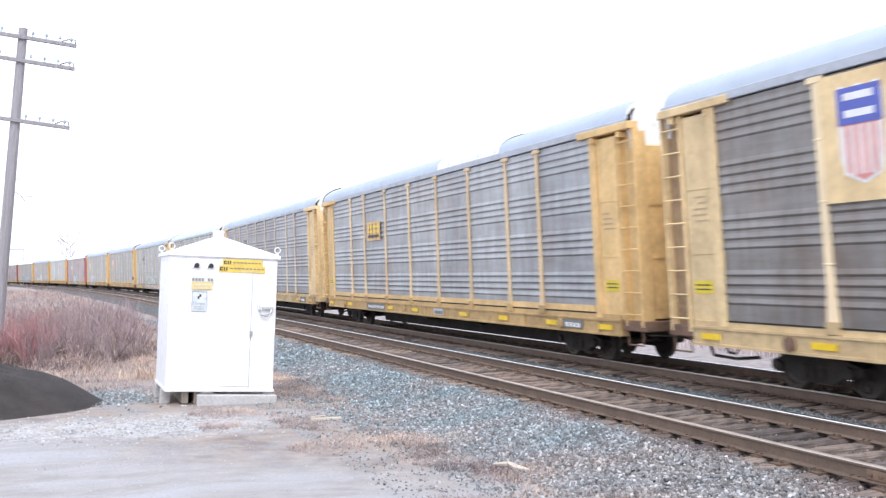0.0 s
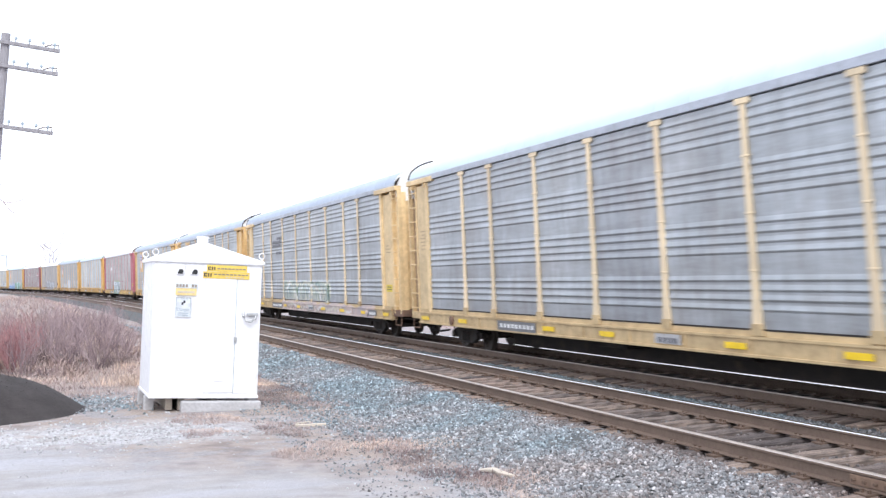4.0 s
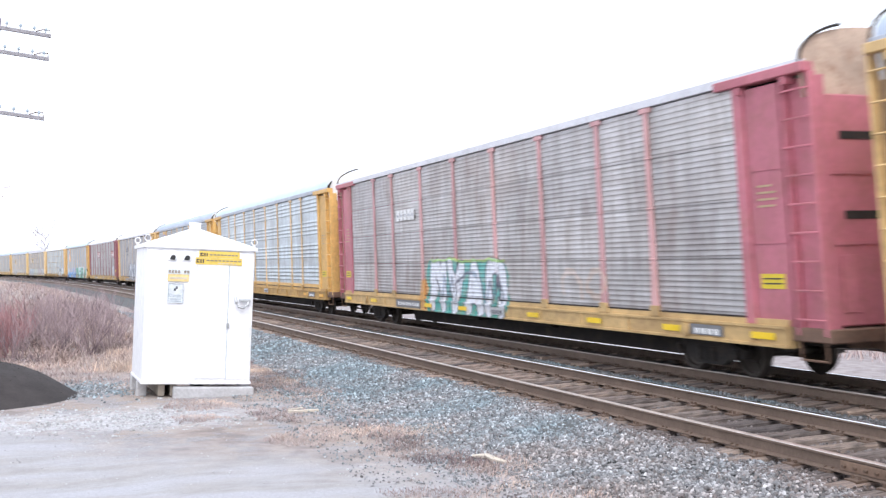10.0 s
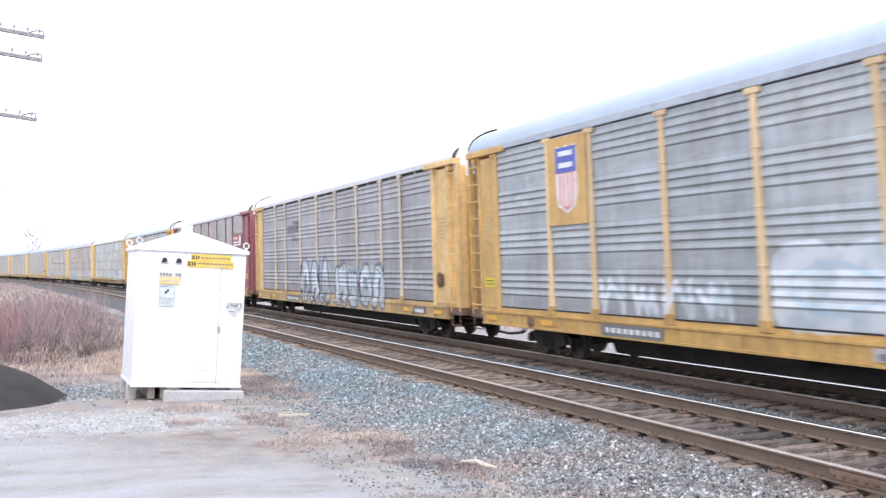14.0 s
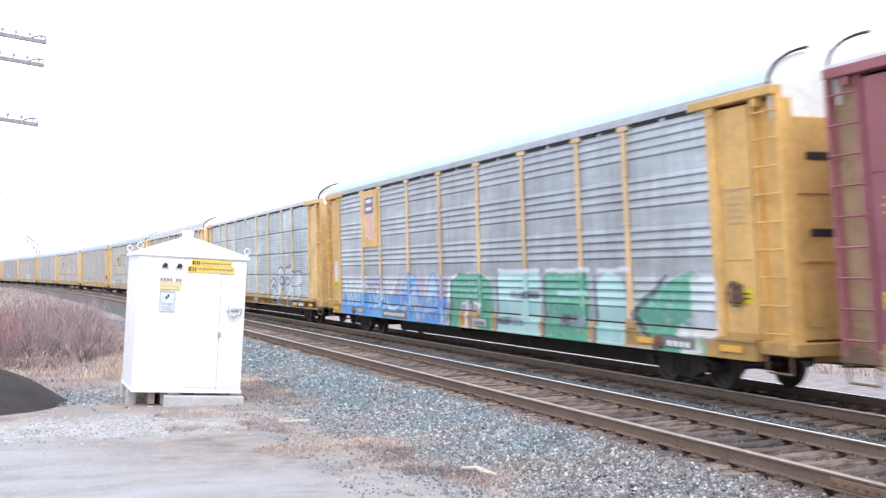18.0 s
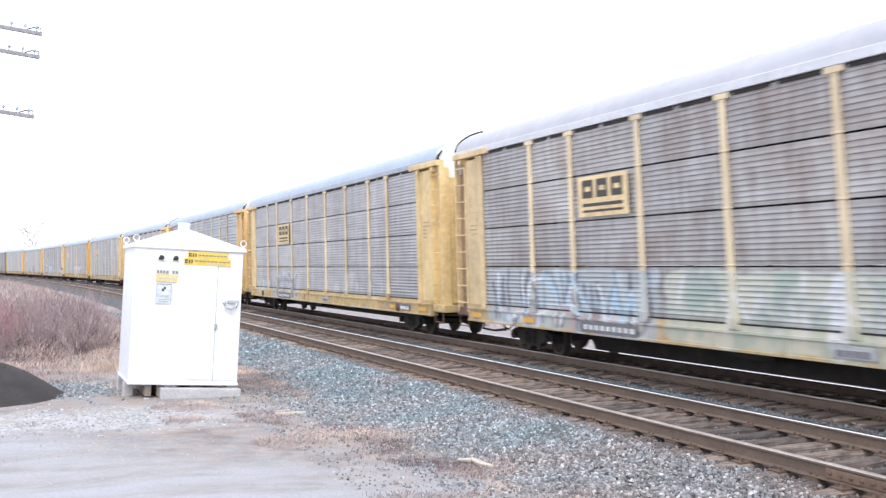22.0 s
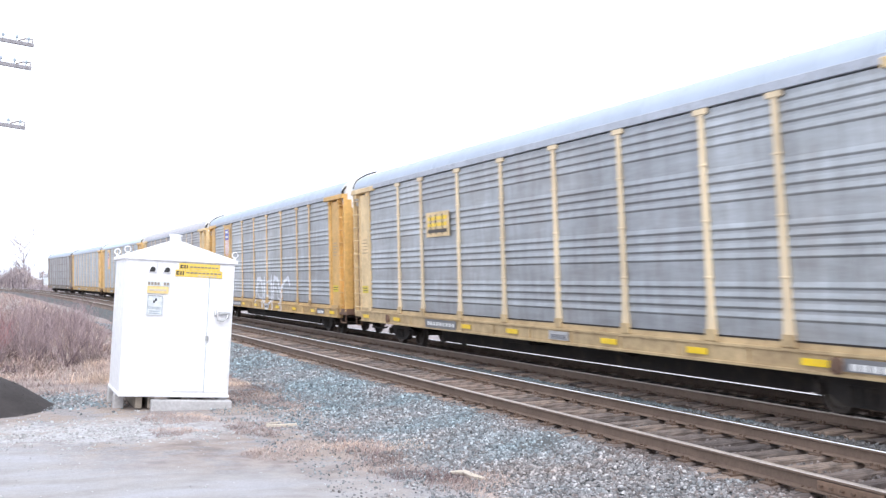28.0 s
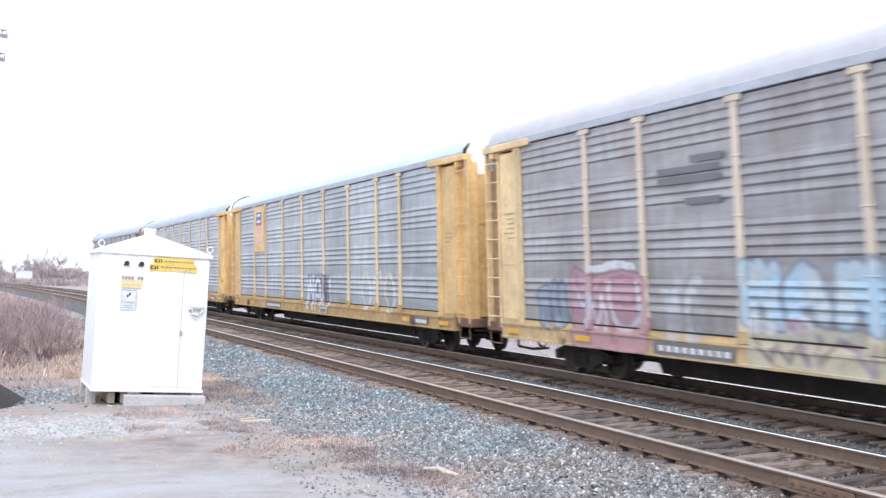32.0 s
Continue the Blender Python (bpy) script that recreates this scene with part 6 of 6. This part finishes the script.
def car_marks(root, logo, coat, k):
    def flat(name, material, y0, y1, z0, z1, parent, out, label=""):
        bm = bmesh.new()
        rect(bm, -1, y0, y1, z0, z1, out)
        return part(name, bm, material, parent, label)

    if logo.startswith("shield"):
        faded = "faded" in logo
        plate = flat("emblem_plate", coat, 7.1, 8.9, 3.05, 5.0, root, 1.522, "painted plate with a shield emblem")
        for shape, inset in ((M_WHITE, 0.10), (M_PINK if faded else M_RED, 0.15)):
            bm = bmesh.new()
            shield_shape(bm, 7.4, 8.6, 3.2, 4.9, -1.532 if inset < 0.12 else -1.537, inset)
            part("shield", bm, shape, plate)
        flat("shield_band", M_BLUE if not faded else M_PURPLE, 7.53, 8.47, 4.2, 4.76, plate, 1.545)
        for z in (4.62, 4.36):
            flat("lettering", M_WHITE, 7.68, 8.32, z - 0.055, z + 0.055, plate, 1.549)
        for i in range(5):
                y = 7.60 + i * 0.185
                flat("stripe", M_PALEPINK if faded else M_WHITE, y, y + 0.07, 3.45, 4.18, plate, 1.545)
    elif logo == "bars":
        plate = flat("emblem_plate", coat, 4.75, 6.5, 3.28, 3.98, root, 1.522)
        for z in (3.8, 3.62, 3.44):
            flat("lettering", M_REFL if z > 3.5 else M_DARKBAR, 4.9, 6.35, z - 0.05, z + 0.05, plate, 1.526)
        for y in (5.2, 5.7, 6.1):
            flat("lettering", M_DARKBAR, y, y + 0.06, 3.35, 3.9, plate, 1.530)
    elif logo == "bars_white":
        for i in range(5):
            y = 4.75 + i * 0.36
            flat("lettering", M_WHITE, y, y + 0.27, 3.48, 3.82, root, 1.524)
            flat("lettering", M_CHORD, y + 0.08, y + 0.19, 3.60, 3.68, root, 1.528)
    elif logo == "dark":
        for y0, y1, z in ((4.6, 6.4, 3.95), (4.6, 6.4, 3.78), (4.5, 5.4, 4.12), (4.6, 5.6, 3.4)):
            flat("lettering", M_GREYBAR, y0, y1, z - 0.06, z + 0.06, root, 1.522)
    elif logo == "plates":
        for y0, y1, z0 in ((1.55, 4.1, 3.32), (-11.72, -9.3, 3.28)):
            plate = flat("emblem_plate", coat, y0, y1, z0, z0 + 0.74, root, 1.524, "red emblem plate")
            bm = bmesh.new()
            tube(bm, [(-1.522, y0 + 0.42, z0 + 0.42), (-1.529, y0 + 0.42, z0 + 0.42)], 0.27, 18)
            part("lettering", bm, M_WHITE, plate)
            for z in (0.12, 0.26):
                flat("lettering", M_WHITE, y0 + 0.3, y1 - 0.25, z0 + z, z0 + z + 0.08, plate, 1.532)
            for n in range(5):
                flat("lettering", M_PALEPINK, y1 - 0.4 - n * 0.24, y1 - 0.23 - n * 0.24, z0 + 0.44, z0 + 0.60, plate, 1.529)
    elif logo == "box":
        plate = flat("emblem_plate", coat, 4.55, 6.6, 3.15, 4.0, root, 1.524, "pale plate with dark lettering")
        for y in (4.75, 5.35, 5.95):
            flat("lettering", M_DARKBAR, y, y + 0.45, 3.54, 3.92, plate, 1.529)
            flat("lettering", coat, y + 0.1, y + 0.33, 3.68, 3.78, plate, 1.533)
        flat("lettering", M_DARKBAR, 4.75, 6.4, 3.36, 3.43, plate, 1.529)
        flat("lettering", M_DARKBAR, 4.75, 6.4, 3.24, 3.29, plate, 1.529)
    rnd = random.Random(100 + k)
    # stencilled data and placards on the end panels
    for e in (-1, 1):
        p = flat("placard", M_PLACARD, *sorted((e * 12.25, e * 12.85)), 1.62, 1.86, root, 1.458, "yellow placard") if k not in (2, 3, 10, 13, 14, 15, 20, 21) else None
        for z in (1.69, 1.77) if p else ():
            flat("lettering", M_DARKBAR, *sorted((e * 12.3, e * 12.8)), z, z + 0.025, p, 1.461)
        for i in range(rnd.randint(3, 6)):
            z = 2.95 + i * 0.11
            flat("lettering", M_DIMBAR, *sorted((e * 12.3, e * (12.55 + rnd.random() * 0.3))), z, z + 0.035, root, 1.456)
    # stencilled plates on the sill, their letters as bars
    for y, wide, rows in ((4.4, 2.3, 9), (-1.9, 0.9, 4), (-11.2, 1.0, 4)):
        if k == 13 and rows == 9:
            continue
        p = flat("data_plate", M_SLATEPLATE if rows == 9 or y < -5 else M_GALV, y, y + wide, 0.72 if rows == 9 else 0.77, 0.96, root, 1.5475 if rows == 9 else 1.5465, "grey stencilled plate")
        for i in range(rows):
            a = y + 0.12 + i * (wide - 0.2) / rows
            flat("lettering", M_WHITE if rows == 9 or y < -5 else M_GREYBAR, a, a + 0.13, 0.79, 0.89, p, 1.551)


M_SLATEPLATE = worn("stencil_plate", (0.17, 0.17, 0.18), 0.6, vary=0.2, dirty=0.4, dirt=(0.35, 0.32, 0.30))
M_PURPLE = plain("faded_blue_marking", (0.20, 0.17, 0.30), 0.6)
M_PALEPINK = plain("pale_pink_marking", (0.80, 0.56, 0.48), 0.6)
M_DARKBAR = plain("black_lettering", (0.06, 0.05, 0.045), 0.6)
M_GREYBAR = plain("dim_lettering", (0.16, 0.16, 0.18), 0.6)
M_DIMBAR = plain("stencil_lettering", (0.46, 0.33, 0.20), 0.6)
M_OLDREFL = plain("faded_reflector", (0.80, 0.42, 0.06), 0.5)
M_PLACARD = plain("placard_yellow", (0.72, 0.55, 0.03), 0.5)

TRAIN = [build_car(k) for k in range(len(CARS))]


# ---------------------------------------------------------------- what moves
def train_at(t):
    """How far along the line the leading reference gap is."""
    return ((2.6345e-4 * t - 7.5825e-3) * t - 17.7401) * t - 9.3340


# cars differ a little in length
NUDGE = {2: 0.11, 3: -0.06, 5: -0.2, 6: -0.12, 7: 0.08, 8: 0.2, 9: 0.12, 10: -0.08, 12: 0.06, 14: -0.07, 16: -0.15, 18: 0.04, 19: 0.09}


def car_pose(s):
    """A car whose middle is s metres along the line, carried by its two trucks."""
    lat = A2 - GAUGE / 2 + GAUGE / 2 * math.cos(TILT2)
    x0, y0, _ = on_line(lat, s - 10.05)
    x1, y1, _ = on_line(lat, s + 10.05)
    h = math.atan2(-(x1 - x0), y1 - y0)
    return Matrix.Translation(((x0 + x1) / 2, (y0 + y1) / 2, Z2 + GAUGE / 2 * math.sin(TILT2))) @ Matrix.Rotation(h, 4, "Z") @ Matrix.Rotation(-TILT2, 4, "Y")


def motions():
    for k, (car, wheels) in enumerate(TRAIN):
        mid = lambda t: k * PITCH + PITCH / 2 + NUDGE.get(k, 0) + train_at(t)
        walk(car, [(t, car_pose(mid(t))) for t in range(33)])
        # the wheels turn frame by frame while the car is near
        frames = [f for f in range(0, 961, 1) if 2 < mid(f / FPS) < 52]
        if not frames:
            continue
        for w, wy in wheels:
            turn = lambda f: math.degrees((mid(f / FPS) - mid(frames[0] / FPS)) / 0.42)
            rows = [(f / FPS, pose(0, wy, 0.42, -turn(f))) for f in frames]
            if frames[0] > 0:
                rows.insert(0, (0.0, rows[0][1]))
            if frames[-1] < 960:
                rows.append((32.0, rows[-1][1]))
            walk(w, rows)


motions()
